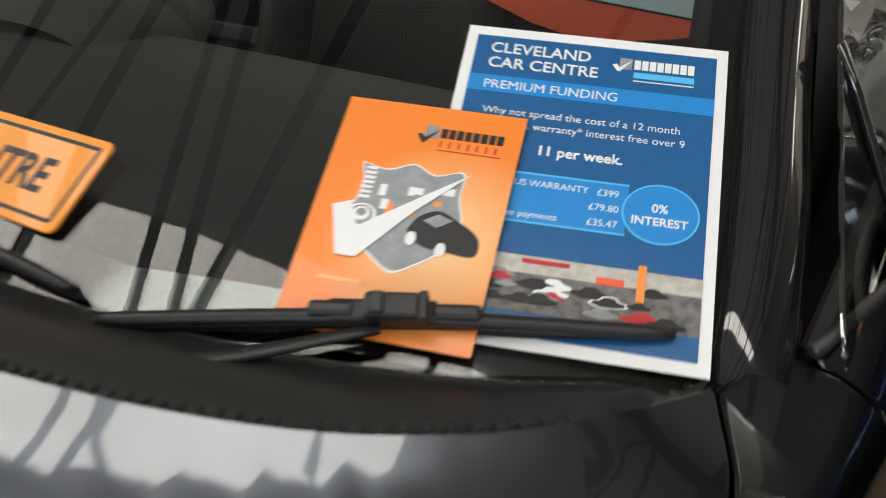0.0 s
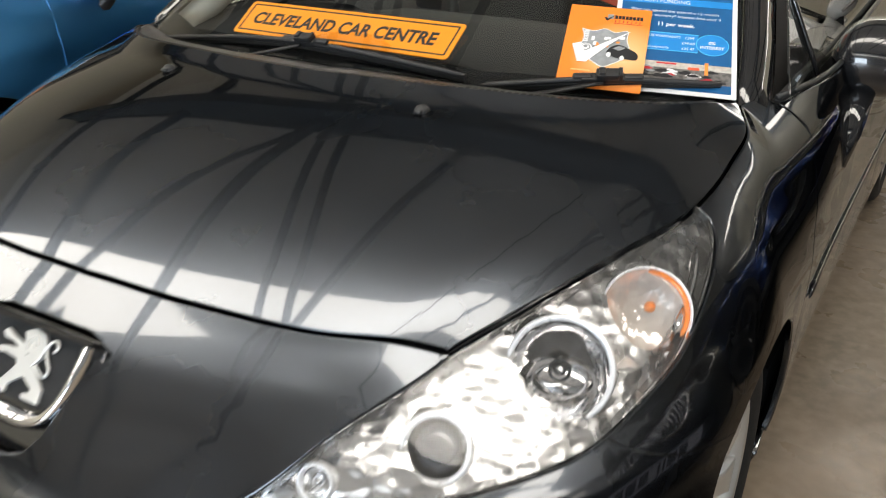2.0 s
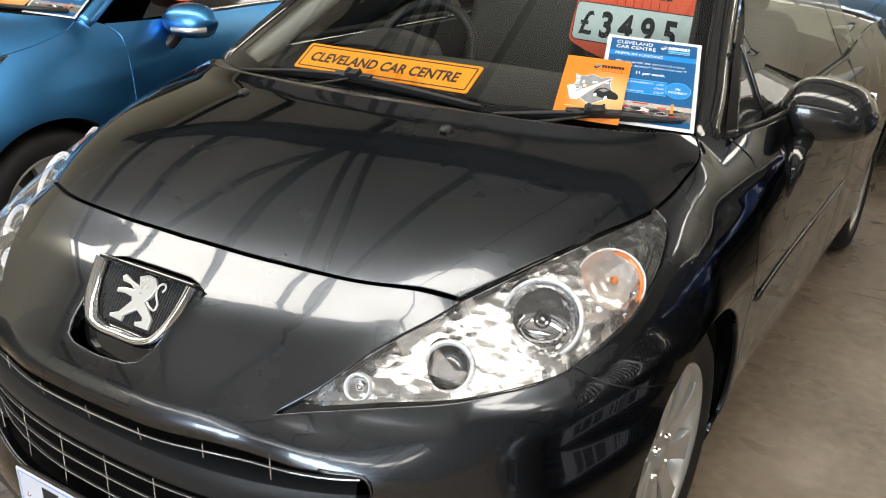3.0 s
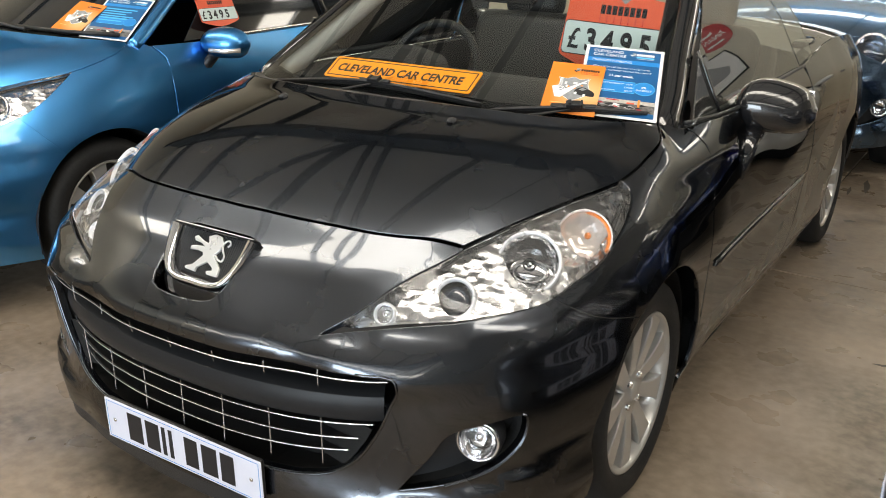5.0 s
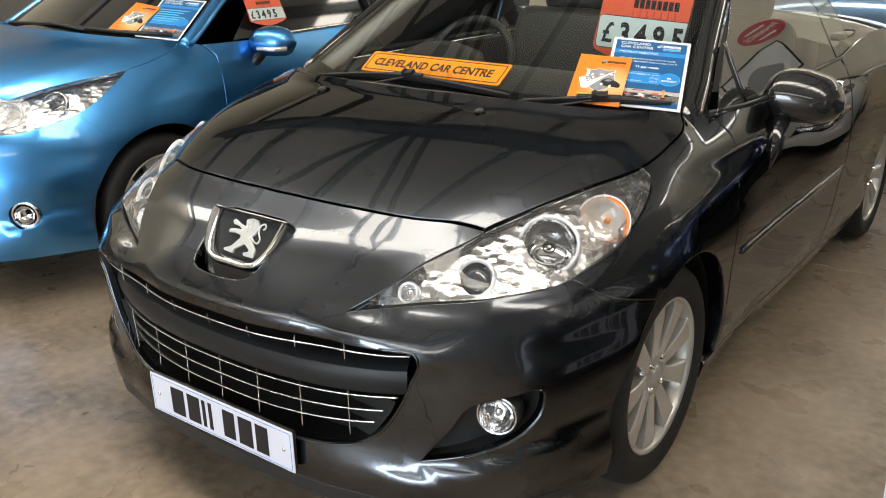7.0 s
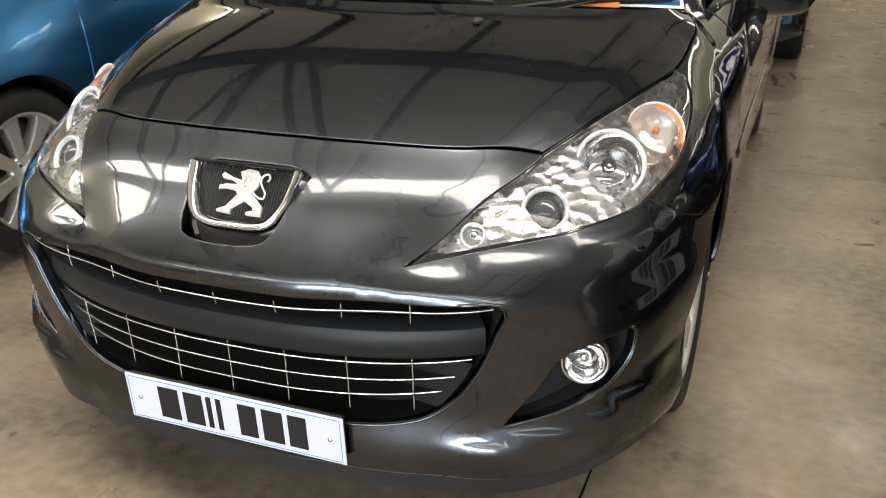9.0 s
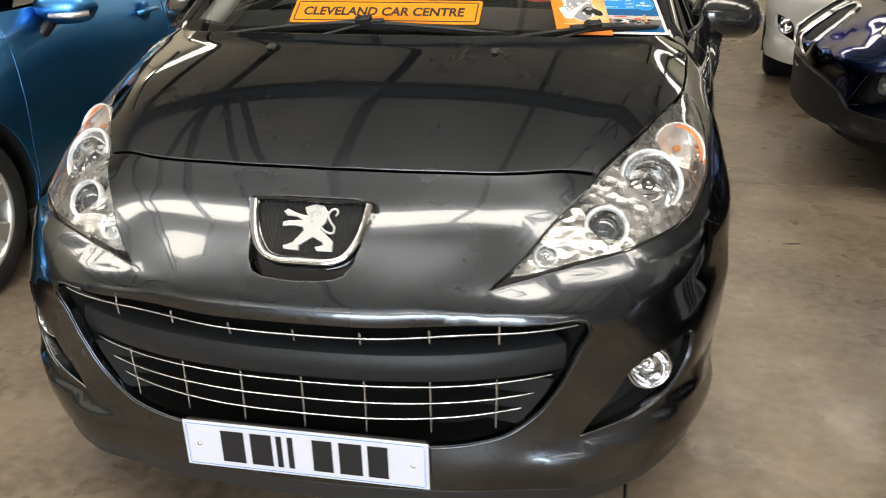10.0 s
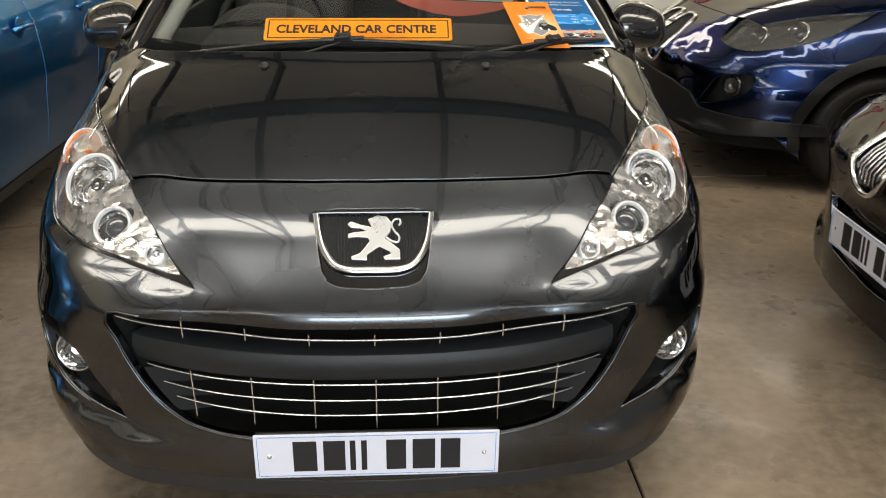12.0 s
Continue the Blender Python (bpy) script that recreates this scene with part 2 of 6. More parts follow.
def lathe(profile, segs=48, axis="x"):
    """profile: (radius, along) pairs turned round the axis."""
    rows = []
    for r, a in profile:
        ring = []
        for j in range(segs):
            c, s = math.cos(2 * math.pi * j / segs), math.sin(2 * math.pi * j / segs)
            ring.append((a, r * c, r * s) if axis == "x" else (r * c, r * s, a) if axis == "z" else (r * c, a, r * s))
        rows.append(ring)
    return loft(rows, closed=True)


def inside(poly, pts):
    x, y = pts[:, 0][:, None], pts[:, 1][:, None]
    x0, y0 = poly[:, 0][None], poly[:, 1][None]
    x1, y1 = np.roll(poly[:, 0], -1)[None], np.roll(poly[:, 1], -1)[None]
    c = (y0 > y) != (y1 > y)
    xi = (x1 - x0) * (y - y0) / np.where(np.abs(y1 - y0) < 1e-12, 1e-12, y1 - y0) + x0
    return (c & (x < xi)).sum(1) % 2 == 1


def resample(poly, step):
    P = np.array(poly, float)
    out = []
    for a, b in zip(P, np.roll(P, -1, 0)):
        n = max(1, int(round(np.linalg.norm(b - a) / step)))
        out += [a + (b - a) * k / n for k in range(n)]
    return np.array(out)


def area2(P):
    return 0.5 * np.sum(P[:, 0] * np.roll(P[:, 1], -1) - np.roll(P[:, 0], -1) * P[:, 1])


def outward(P):
    t = np.roll(P, -1, 0) - np.roll(P, 1, 0)
    t /= np.linalg.norm(t, axis=1)[:, None] + 1e-12
    return np.stack([t[:, 1], -t[:, 0]], 1)


def panel(name, outline, surf, mat, parent, holes=(), step=0.012, grid=0.022, gap=0.002, roll=0.0025, depth=0.012, label="", lift=0.0, side=1):
    """A sheet-metal panel cut out of a smooth surface: outline and holes in the surface's own coordinates, with rolled edges that turn in."""
    from mathutils.geometry import delaunay_2d_cdt
    loops = []
    for k, o in enumerate((outline, *holes)):
        P = resample(o, step)
        if (area2(P) > 0) != (k == 0):
            P = P[::-1]
        loops.append(P - outward(P) * (gap if k == 0 else 0))
    lo, hi = loops[0].min(0), loops[0].max(0)
    gx, gy = np.meshgrid(np.arange(lo[0] + grid * 0.5, hi[0], grid), np.arange(lo[1] + grid * 0.5, hi[1], grid))
    G = np.stack([gx.ravel(), gy.ravel()], 1)
    keep = inside(loops[0], G)
    for h in loops[1:]:
        keep &= ~inside(h, G)
    G = G[keep]
    edge = np.concatenate(loops)
    if len(G):
        far = np.array([np.min(np.sum((edge - g) ** 2, 1)) for g in G]) > (0.5 * min(step, grid)) ** 2
        G = G[far]
    pts = np.concatenate([edge, G])
    edges, n = [], 0
    for L in loops:
        edges += [(n + i, n + (i + 1) % len(L)) for i in range(len(L))]
        n += len(L)
    vs, _, fs, *_ = delaunay_2d_cdt([Vector(p) for p in pts], edges, [], 0, 1e-6)
    V2 = np.array([tuple(v) for v in vs])
    F = np.array([tuple(f) for f in fs if len(f) == 3])
    C = V2[F].mean(1)
    ok = inside(loops[0], C)
    for h in loops[1:]:
        ok &= ~inside(h, C)
    F = F[ok]

    def at(Q):
        p = surf(Q[:, 0], Q[:, 1])
        e = 1e-3
        du = surf(Q[:, 0] + e, Q[:, 1]) - surf(Q[:, 0] - e, Q[:, 1])
        dv = surf(Q[:, 0], Q[:, 1] + e) - surf(Q[:, 0], Q[:, 1] - e)
        nn = np.cross(du, dv)
        return p, nn / (np.linalg.norm(nn, axis=1)[:, None] + 1e-12), du / (2 * e), dv / (2 * e)

    p, nn, _, _ = at(V2)
    p = p + nn * lift
    verts, norms, faces = [p], [nn], [tuple(f) for f in F]
    count = len(p)
    if depth:
        start = 0
        for L in loops:
            q, nq, du, dv = at(L)
            q = q + nq * lift
            o = outward(L)
            m = du * o[:, :1] + dv * o[:, 1:]
            m /= np.linalg.norm(m, axis=1)[:, None] + 1e-12
            rings = [(q, nq), (q + m * roll * 0.7 - nq * roll * 0.3, (nq + m) / 1.414), (q + m * roll - nq * roll, m), (q + m * roll - nq * depth, m)]
            k = len(L)
            base = [start] if len(p) == len(pts) else []
            for rp, rn in rings[len(base):]:
                verts.append(rp)
                norms.append(rn)
                base.append(count)
                count += k
            for b0, b1 in zip(base, base[1:]):
                faces += [(b0 + i, b1 + i, b1 + (i + 1) % k, b0 + (i + 1) % k) for i in range(k)]
            start += k
    V, N = np.concatenate(verts), np.concatenate(norms)
    if side < 0:
        V, N = V * (-1, 1, 1), N * (-1, 1, 1)
        faces = [f[::-1] for f in faces]
    me = bpy.data.meshes.new(name)
    me.from_pydata(V.tolist(), [], faces)
    for f in me.polygons:
        f.use_smooth = True
    me.normals_split_custom_set_from_vertices(N.tolist())
    me.materials.append(mat)
    ob = new(name, me)
    if parent:
        ob.parent = parent
    if label:
        tagged(ob, label)
    return ob


def lettering(name, text, size, mat, parent, m, squeeze=1.0, depth=0.0004, bold=0.0, align="LEFT", spacing=1.0):
    cu = bpy.data.curves.new(name, "FONT")
    cu.body, cu.size, cu.extrude, cu.offset, cu.align_x, cu.space_character, cu.resolution_u = text, size, depth, bold, align, spacing, 3
    ob = bpy.data.objects.new(name, cu)
    me = bpy.data.meshes.new_from_object(ob)
    bpy.data.objects.remove(ob)
    me.transform(m @ Matrix.Diagonal((squeeze, 1, 1, 1)))
    me.materials.clear()
    me.materials.append(mat)
    out = new(name, me)
    out.parent = parent
    return out


# ---------- car body surface: polar round the nose, straight along the flanks ----------
AXIS, R0 = 0.9, 0.9
UA = R0 * math.pi / 2
LEVELS = np.array([0.18, 0.26, 0.34, 0.43, 0.52, 0.58, 0.61, 0.64, 0.7, 0.76, 0.82, 0.88, 0.97])
STATIONS = np.r_[np.radians([0, 12, 24, 34, 42, 50, 60, 75, 90]) * R0, UA + np.array([0.4, 1.1, 2.0, 2.5, 2.85, 3.1])]
NOSE = [[0.893, 0.897, 0.893, 0.893, 0.897, 0.900, 0.900, 0.876, 0.814, 0.757, 0.672, 0.530, 0.300],
        [0.903, 0.908, 0.907, 0.907, 0.910, 0.912, 0.911, 0.887, 0.820, 0.768, 0.680, 0.550, 0.330],
        [0.936, 0.944, 0.935, 0.940, 0.943, 0.943, 0.936, 0.904, 0.838, 0.785, 0.700, 0.580, 0.400],
        [0.958, 0.970, 0.966, 0.974, 0.982, 0.985, 0.966, 0.940, 0.882, 0.803, 0.720, 0.620, 0.450],
        [0.964, 0.985, 0.990, 0.998, 0.999, 0.985, 0.972, 0.955, 0.915, 0.820, 0.735, 0.650, 0.520]]
CORNER = [[0.950, 0.976, 0.982, 0.991, 0.989, 0.971, 0.961, 0.948, 0.915, 0.850, 0.755, 0.670, 0.570],
          [0.925, 0.949, 0.938, 0.949, 0.951, 0.937, 0.932, 0.924, 0.897, 0.857, 0.795, 0.700, 0.620],
          [0.868, 0.885, 0.890, 0.898, 0.902, 0.895, 0.893, 0.889, 0.869, 0.842, 0.807, 0.755, 0.660],
          [0.835, 0.853, 0.858, 0.864, 0.867, 0.867, 0.866, 0.864, 0.852, 0.836, 0.810, 0.780, 0.690]]
FLANK = [[0.800, 0.828, 0.842, 0.848, 0.852, 0.856, 0.857, 0.858, 0.855, 0.854, 0.847, 0.835, 0.800],
         [0.800, 0.828, 0.842, 0.848, 0.852, 0.858, 0.859, 0.860, 0.859, 0.854, 0.845, 0.830, 0.790],
         [0.810, 0.838, 0.850, 0.858, 0.862, 0.866, 0.867, 0.868, 0.867, 0.862, 0.853, 0.838, 0.790],
         [0.820, 0.842, 0.856, 0.864, 0.868, 0.870, 0.870, 0.870, 0.868, 0.862, 0.852, 0.835, 0.780],
         [0.780, 0.800, 0.815, 0.825, 0.830, 0.832, 0.832, 0.832, 0.830, 0.822, 0.810, 0.790, 0.730],
         [0.680, 0.700, 0.715, 0.725, 0.730, 0.732, 0.732, 0.732, 0.730, 0.720, 0.705, 0.680, 0.600]]
TABLE = np.array(NOSE + CORNER + FLANK)


def table_at(u, z):
    """Bicubic reading of the body's radius."""
    u, z = np.atleast_1d(np.asarray(u, float)), np.atleast_1d(np.asarray(z, float))
    mz = slopes(LEVELS, TABLE.T).T
    j = np.clip(np.searchsorted(LEVELS, z) - 1, 0, len(LEVELS) - 2)
    h = LEVELS[j + 1] - LEVELS[j]
    t = np.clip((z - LEVELS[j]) / h, -0.5, 1.5)
    cols = (1 + 2 * t) * (1 - t) ** 2 * TABLE[:, j] + t * (1 - t) ** 2 * h * mz[:, j] + t * t * (3 - 2 * t) * TABLE[:, j + 1] + t * t * (t - 1) * h * mz[:, j + 1]
    m = slopes(STATIONS, cols)
    m[0] = 0
    i = np.clip(np.searchsorted(STATIONS, u) - 1, 0, len(STATIONS) - 2)
    k = np.arange(len(u))
    h = STATIONS[i + 1] - STATIONS[i]
    t = (u - STATIONS[i]) / h
    return (1 + 2 * t) * (1 - t) ** 2 * cols[i, k] + t * (1 - t) ** 2 * h * m[i, k] + t * t * (3 - 2 * t) * cols[i + 1, k] + t * t * (t - 1) * h * m[i + 1, k]


def u_of(x, y):
    return np.where(np.asarray(y) < AXIS, R0 * np.arctan2(np.abs(x), AXIS - np.asarray(y)), UA + np.asarray(y) - AXIS) * np.where(np.asarray(x) < 0, -1, 1)


# bonnet: centre profile, and an edge that runs along the lamps and wings
CREST_Y = [0.15, 0.245, 0.35, 0.5, 0.65, 0.80, 0.95, 1.1]
CREST_Z = [0.752, 0.809, 0.860, 0.920, 0.964, 0.998, 1.022, 1.040]
EDGE = np.array([(0.40, 0.15, 0.70), (0.46, 0.225, 0.742), (0.55, 0.345, 0.788), (0.595, 0.423, 0.814), (0.675, 0.592, 0.852), (0.735, 0.763, 0.876), (0.747, 0.90, 0.907), (0.746, 0.988, 0.934), (0.714, 1.05, 0.958)])


REAR_X, REAR_Y = [0, 0.12, 0.332, 0.429, 0.558, 0.611, 0.66, 0.70, 0.76], [0.760, 0.765, 0.797, 0.823, 0.883, 0.925, 0.978, 1.045, 1.15]


def bonnet_z(x, y):
    xe, ze, zc = cubic(EDGE[:, 1], EDGE[:, 0], y), cubic(EDGE[:, 1], EDGE[:, 2], y), cubic(CREST_Y, CREST_Z, y)
    s = np.abs(x) / xe
    d = cubic(REAR_X, REAR_Y, np.abs(x)) - y
    lip = 0.27 * 0.006 * np.log1p(np.exp(np.clip((0.045 - d) / 0.006, -30, 14))) * np.clip((0.69 - np.abs(x)) / 0.12, 0, 1)
    # a soft crease a tenth in from the edge, beyond which the sheet falls away
    fold = 0.018 * np.log1p(np.exp(np.clip((s - 0.90) / 0.018, -30, 12))) / 0.1
    return zc + (ze - zc) * (0.76 * (0.75 * s ** 3 + 0.25 * s ** 2) + 0.24 * fold) + lip


def bonnet(x, y):
    return np.stack([x, y, bonnet_z(x, y)], 1)


SEAM = spline([(0, 0.245), (0.2, 0.252), (0.40, 0.284), (0.55, 0.345)], 24)
RIM_XY = np.concatenate([SEAM, spline(EDGE[2:, :2], 40)[1:]])
RIM_U, RIM_Z = u_of(RIM_XY[:, 0], RIM_XY[:, 1]), bonnet_z(RIM_XY[:, 0], RIM_XY[:, 1])
RIM_R = np.where(RIM_XY[:, 1] < AXIS, np.hypot(RIM_XY[:, 0], AXIS - RIM_XY[:, 1]), RIM_XY[:, 0])
RIM_FIX = RIM_R - table_at(RIM_U, RIM_Z)


def ease(t):
    t = np.clip(t, 0, 1)
    return t * t * (3 - 2 * t)


def pressed(u, z, zt):
    """Pressed form over the plain skin: the snout, the shelf under the lamps and the ridge under the fog lamps."""
    us = np.interp(z, [0.585, 0.61, 0.64, 0.672, 0.725, 0.788], [0.30, 0.335, 0.375, 0.4355, 0.526, 0.702])
    d = 0.012 * ease((us + 0.01 - u) / 0.17) * ease((z - 0.50) / 0.075) * ease((zt - z) / 0.07)
    zl = np.interp(u, [0.375, 0.453, 0.539, 0.70, 0.83, 0.93, 1.0, 1.058], [0.640, 0.655, 0.669, 0.687, 0.697, 0.716, 0.736, 0.756])
    d += 0.014 * ease((zl - z) / 0.028) * ease((0.15 - zl + z) / 0.14) * ease((u - 0.33) / 0.10) * ease((1.15 - u) / 0.4)
    zr = np.interp(u, [0.45, 0.543, 0.59, 0.662, 0.741, 0.82, 1.0], [0.298, 0.310, 0.318, 0.333, 0.356, 0.375, 0.39])
    d += 0.020 * ease((zr - z) / 0.034) * ease((u - 0.40) / 0.14) * ease((1.10 - u) / 0.4)
    return d


def body(u, z):
    """The body's side skin; it meets the bonnet's rim exactly."""
    au = np.abs(u)
    fade = np.clip((au - RIM_U[-1]) / 0.3, 0, 1)
    ar = np.clip(au, RIM_U[0], RIM_U[-1])
    zt = cubic(RIM_U, RIM_Z, ar)
    hb = np.interp(au, [0.6, 1.2], [0.13, 0.09])
    w = np.clip((z - zt + hb) / hb, 0, 1.3)
    soft, crown = np.minimum(w * w * (3 - 2 * np.minimum(w, 1)), 1.2), np.minimum(w * w, 1.2)
    r = table_at(au, z) + cubic(RIM_U, RIM_FIX, ar) * (soft + (crown - soft) * ease((au - 0.85) / 0.3)) * (1 - fade) + pressed(au, z, zt)
    th = np.minimum(au, UA) / R0
    x = np.where(au < UA, r * np.sin(th), r)
    y = np.where(au < UA, AXIS - r * np.cos(th), AXIS + au - UA)
    return np.stack([x * np.where(u < 0, -1, 1), y, z], 1)


def B(u, z):
    return Vector(body(np.array([u]), np.array([z]))[0])


def uz(*pts):
    """(x, y, z) marks on the body as (u, z)."""
    return [(float(u_of(x, y)), z) for x, y, z in pts]


def side_uz(y, z):
    """(u, z) of the flank point at length y, also ahead of the axis."""
    if y >= AXIS:
        return (UA + y - AXIS, z)
    u = UA
    for _ in range(25):
        u += ((y - B(u, z).y)) * 0.8
    return (u, z)


def arch(y0, z0, r, a0, a1, n=24):
    return [side_uz(y0 + r * math.cos(radians(a)), z0 + r * math.sin(radians(a))) for a in np.linspace(a0, a1, n)]


def mirrored(half):
    """A full outline from the half that runs from the centre plane round and back to it."""
    return list(half) + [(-u, z) for u, z in reversed(half) if abs(u) > 1e-6]


def offset_body(d):
    def f(u, z):
        p = body(u, z)
        e = 1e-3
        n = np.cross(body(u + e, z) - body(u - e, z), body(u, z + e) - body(u, z - e))
        return p - n / (np.linalg.norm(n, axis=1)[:, None] + 1e-9) * d
    return f


car = thing("convertible_car", "dark graphite grey two-door convertible parked with its roof down", "car", m=pose(0, 0, 0, 0, 0, 0.5))

WHEEL_F, WHEEL_R, WHEEL_Z, ARCH_R = 0.82, 3.36, 0.303, 0.352
LAMP_UP = [(float(a), float(b)) for a, b in zip(RIM_U, RIM_Z) if a > u_of(0.55, 0.345) - 1e-6 and a < u_of(0.735, 0.763)]
TIP = uz((0.362, 0.082, 0.640))[0]
LAMP_IN = [tuple(p) for p in spline([TIP, *uz((0.404, 0.131, 0.672), (0.461, 0.200, 0.725)), LAMP_UP[0]], 16)]
LAMP_LOW = [tuple(p) for p in spline([(1.2479, 0.876), (1.253, 0.862), (1.240, 0.845), (1.205, 0.823), (1.158, 0.799), (1.10, 0.773), (1.04, 0.748), (0.97, 0.728), (0.869, 0.702), (0.70, 0.687), (0.539, 0.669), (0.4525, 0.655), TIP], 60)]
K_CUT = 27
LAMP_CUT = LAMP_LOW[K_CUT]

# bumper skin with grille opening and fog-lamp recesses
arch_front = arch(WHEEL_F, WHEEL_Z, ARCH_R, 122, 200)
top_half = [(float(a), float(b)) for a, b in zip(RIM_U, RIM_Z) if a <= u_of(0.55, 0.345) + 1e-6]
half = top_half + LAMP_IN[::-1][1:] + LAMP_LOW[::-1][1:len(LAMP_LOW) - K_CUT] + [tuple(p) for p in spline([LAMP_CUT, (LAMP_CUT[0] + 0.09, LAMP_CUT[1] - 0.05), arch_front[0]], 8)[1:]] + arch_front[1:]
end = arch_front[-1]
half += [tuple(p) for p in spline([end, (end[0] - 0.12, 0.206), (0.6, 0.204), (0.3, 0.206), (0, 0.207)], 30)[1:]]
grille_half = [tuple(p) for p in spline([(0, 0.585), *uz((0.25, 0.015, 0.585), (0.45, 0.06, 0.589), (0.53, 0.08, 0.591))], 20)]
grille_half += [tuple(p) for p in spline(uz((0.55, 0.086, 0.585), (0.556, 0.087, 0.570), (0.539, 0.084, 0.515), (0.502, 0.08, 0.435), (0.46, 0.069, 0.373), (0.411, 0.058, 0.337), (0.345, 0.035, 0.318), (0.25, 0.015, 0.308)), 40)] + [(0, 0.306)]
fog_hole = [tuple(p) for p in spline(uz((0.548, 0.10, 0.318), (0.60, 0.13, 0.40), (0.64, 0.15, 0.465), (0.70, 0.205, 0.487), (0.756, 0.27, 0.486), (0.757, 0.268, 0.44), (0.728, 0.225, 0.380), (0.665, 0.165, 0.345), (0.60, 0.12, 0.325), (0.552, 0.10, 0.314)), 60)]
emblem_half = [(0, 0.772), (0.10, 0.772), (0.135, 0.768), (0.14, 0.752), (0.128, 0.715), (0.112, 0.672), (0.095, 0.648), (0.07, 0.638), (0.03, 0.634), (0, 0.633)]
emblem_half = [(u * 0.9 / 0.86 * 0.98, z if z > 0.70 else 0.70 - (0.70 - z) * 0.70) for u, z in emblem_half]
bumper = panel("bumper", mirrored(half), body, PAINT, car, holes=[mirrored(grille_half), fog_hole, [(-u, z) for u, z in fog_hole], mirrored(emblem_half)], depth=0.02, roll=0.004)

lip_half = [(0, 0.203), (0.3, 0.202), (0.6, 0.200), (end[0] - 0.12, 0.202), (end[0] - 0.03, 0.195), (end[0] - 0.06, 0.168), (0.6, 0.160), (0.3, 0.162), (0, 0.163)]
panel("lower_lip", mirrored(lip_half), offset_body(0.004), PLASTIC, car, step=0.02, grid=0.03, depth=0.03, label="unpainted black lower lip of the bumper")

# bonnet
rear_edge = spline([(0.704, 1.053), *list(zip(REAR_X, REAR_Y))[6:0:-1], (0, 0.760)], 40)
bon_half = [tuple(p) for p in SEAM] + [tuple(p) for p in spline(EDGE[2:, :2], 40)[1:]] + [tuple(p) for p in rear_edge]
panel("bonnet", mirrored([(x, y) for x, y in bon_half]), bonnet, PAINT, car, gap=0.0065, roll=0.002, depth=0.03)

seam = bonnet(np.concatenate([-SEAM[:0:-1, 0], SEAM[:, 0]]), np.concatenate([SEAM[:0:-1, 1], SEAM[:, 1]]))
# black strip added below the shut line to deepen the shade in the gap
part("bonnet_seam_strip", tube([(p[0], p[1] - 0.002, p[2] - 0.012) for p in seam], 0.007, 6), LINER, car)


def flank_panels(s):
    # wing
    rim = [(float(a), float(b)) for a, b in zip(RIM_U, RIM_Z) if a > LAMP_LOW[0][0] + 1e-6]
    back = [tuple(p) for p in spline([rim[-1], side_uz(1.12, 0.955), side_uz(1.165, 0.90), side_uz(1.17, 0.75), side_uz(1.172, 0.5), side_uz(1.19, 0.235)], 24)[1:]]
    arc = arch(WHEEL_F, WHEEL_Z, ARCH_R, -9, 122, 36)
    cut = [tuple(p) for p in spline([arch_front[0], (LAMP_CUT[0] + 0.09, LAMP_CUT[1] - 0.05), LAMP_CUT], 8)[1:]]
    panel("wing", [LAMP_LOW[0]] + rim + back + arc + cut + LAMP_LOW[1:K_CUT][::-1], body, PAINT, car, side=s, roll=0.004, step=0.010, grid=0.011)
    # door
    door = panel("door", [side_uz(*p) for p in ((1.172, 0.90), (1.14, 0.945), (1.25, 0.952), (1.8, 0.955), (2.40, 0.965), (2.43, 0.93), (2.43, 0.6), (2.36, 0.36), (2.30, 0.24), (1.195, 0.235), (1.177, 0.5), (1.175, 0.75))], body, PAINT, car, side=s, roll=0.004)
    # rear quarter, arch and rear corner
    q = [side_uz(2.44, 0.967)] + [side_uz(*p) for p in ((2.62, 0.985), (2.8, 1.002), (3.05, 1.012), (3.3, 1.008), (3.6, 0.985), (3.85, 0.94), (3.97, 0.87), (4.0, 0.6), (3.95, 0.22))]
    q += arch(WHEEL_R, WHEEL_Z, ARCH_R, -10, 190, 40) + [side_uz(*p) for p in ((2.92, 0.235), (2.31, 0.24), (2.37, 0.36), (2.44, 0.6))]
    panel("rear_quarter", q, body, PAINT, car, side=s, roll=0.004)
    panel("sill", [side_uz(*p) for p in ((1.11, 0.228), (2.93, 0.228), (2.96, 0.17), (1.13, 0.165))], lambda u, z: body(u, z), GLOSS_BLACK, car, side=s)


for s in (1, -1):
    flank_panels(s)


# dark inner shells behind the gaps and openings
full_low = [(float(a), float(b) - 0.012) for a, b in zip(RIM_U, RIM_Z) if a < u_of(0.735, 0.80)]
lin = full_low + arch(WHEEL_F, WHEEL_Z, ARCH_R + 0.01, 95, 200, 20) + [(0.9, 0.2), (0, 0.2)]


def inner_front(u, z):
    p = body(u, z)
    th = np.minimum(np.abs(u), UA) / R0
    return p - np.stack([0.11 * np.sin(th) * np.sign(u), -0.11 * np.cos(th), 0 * z], 1)


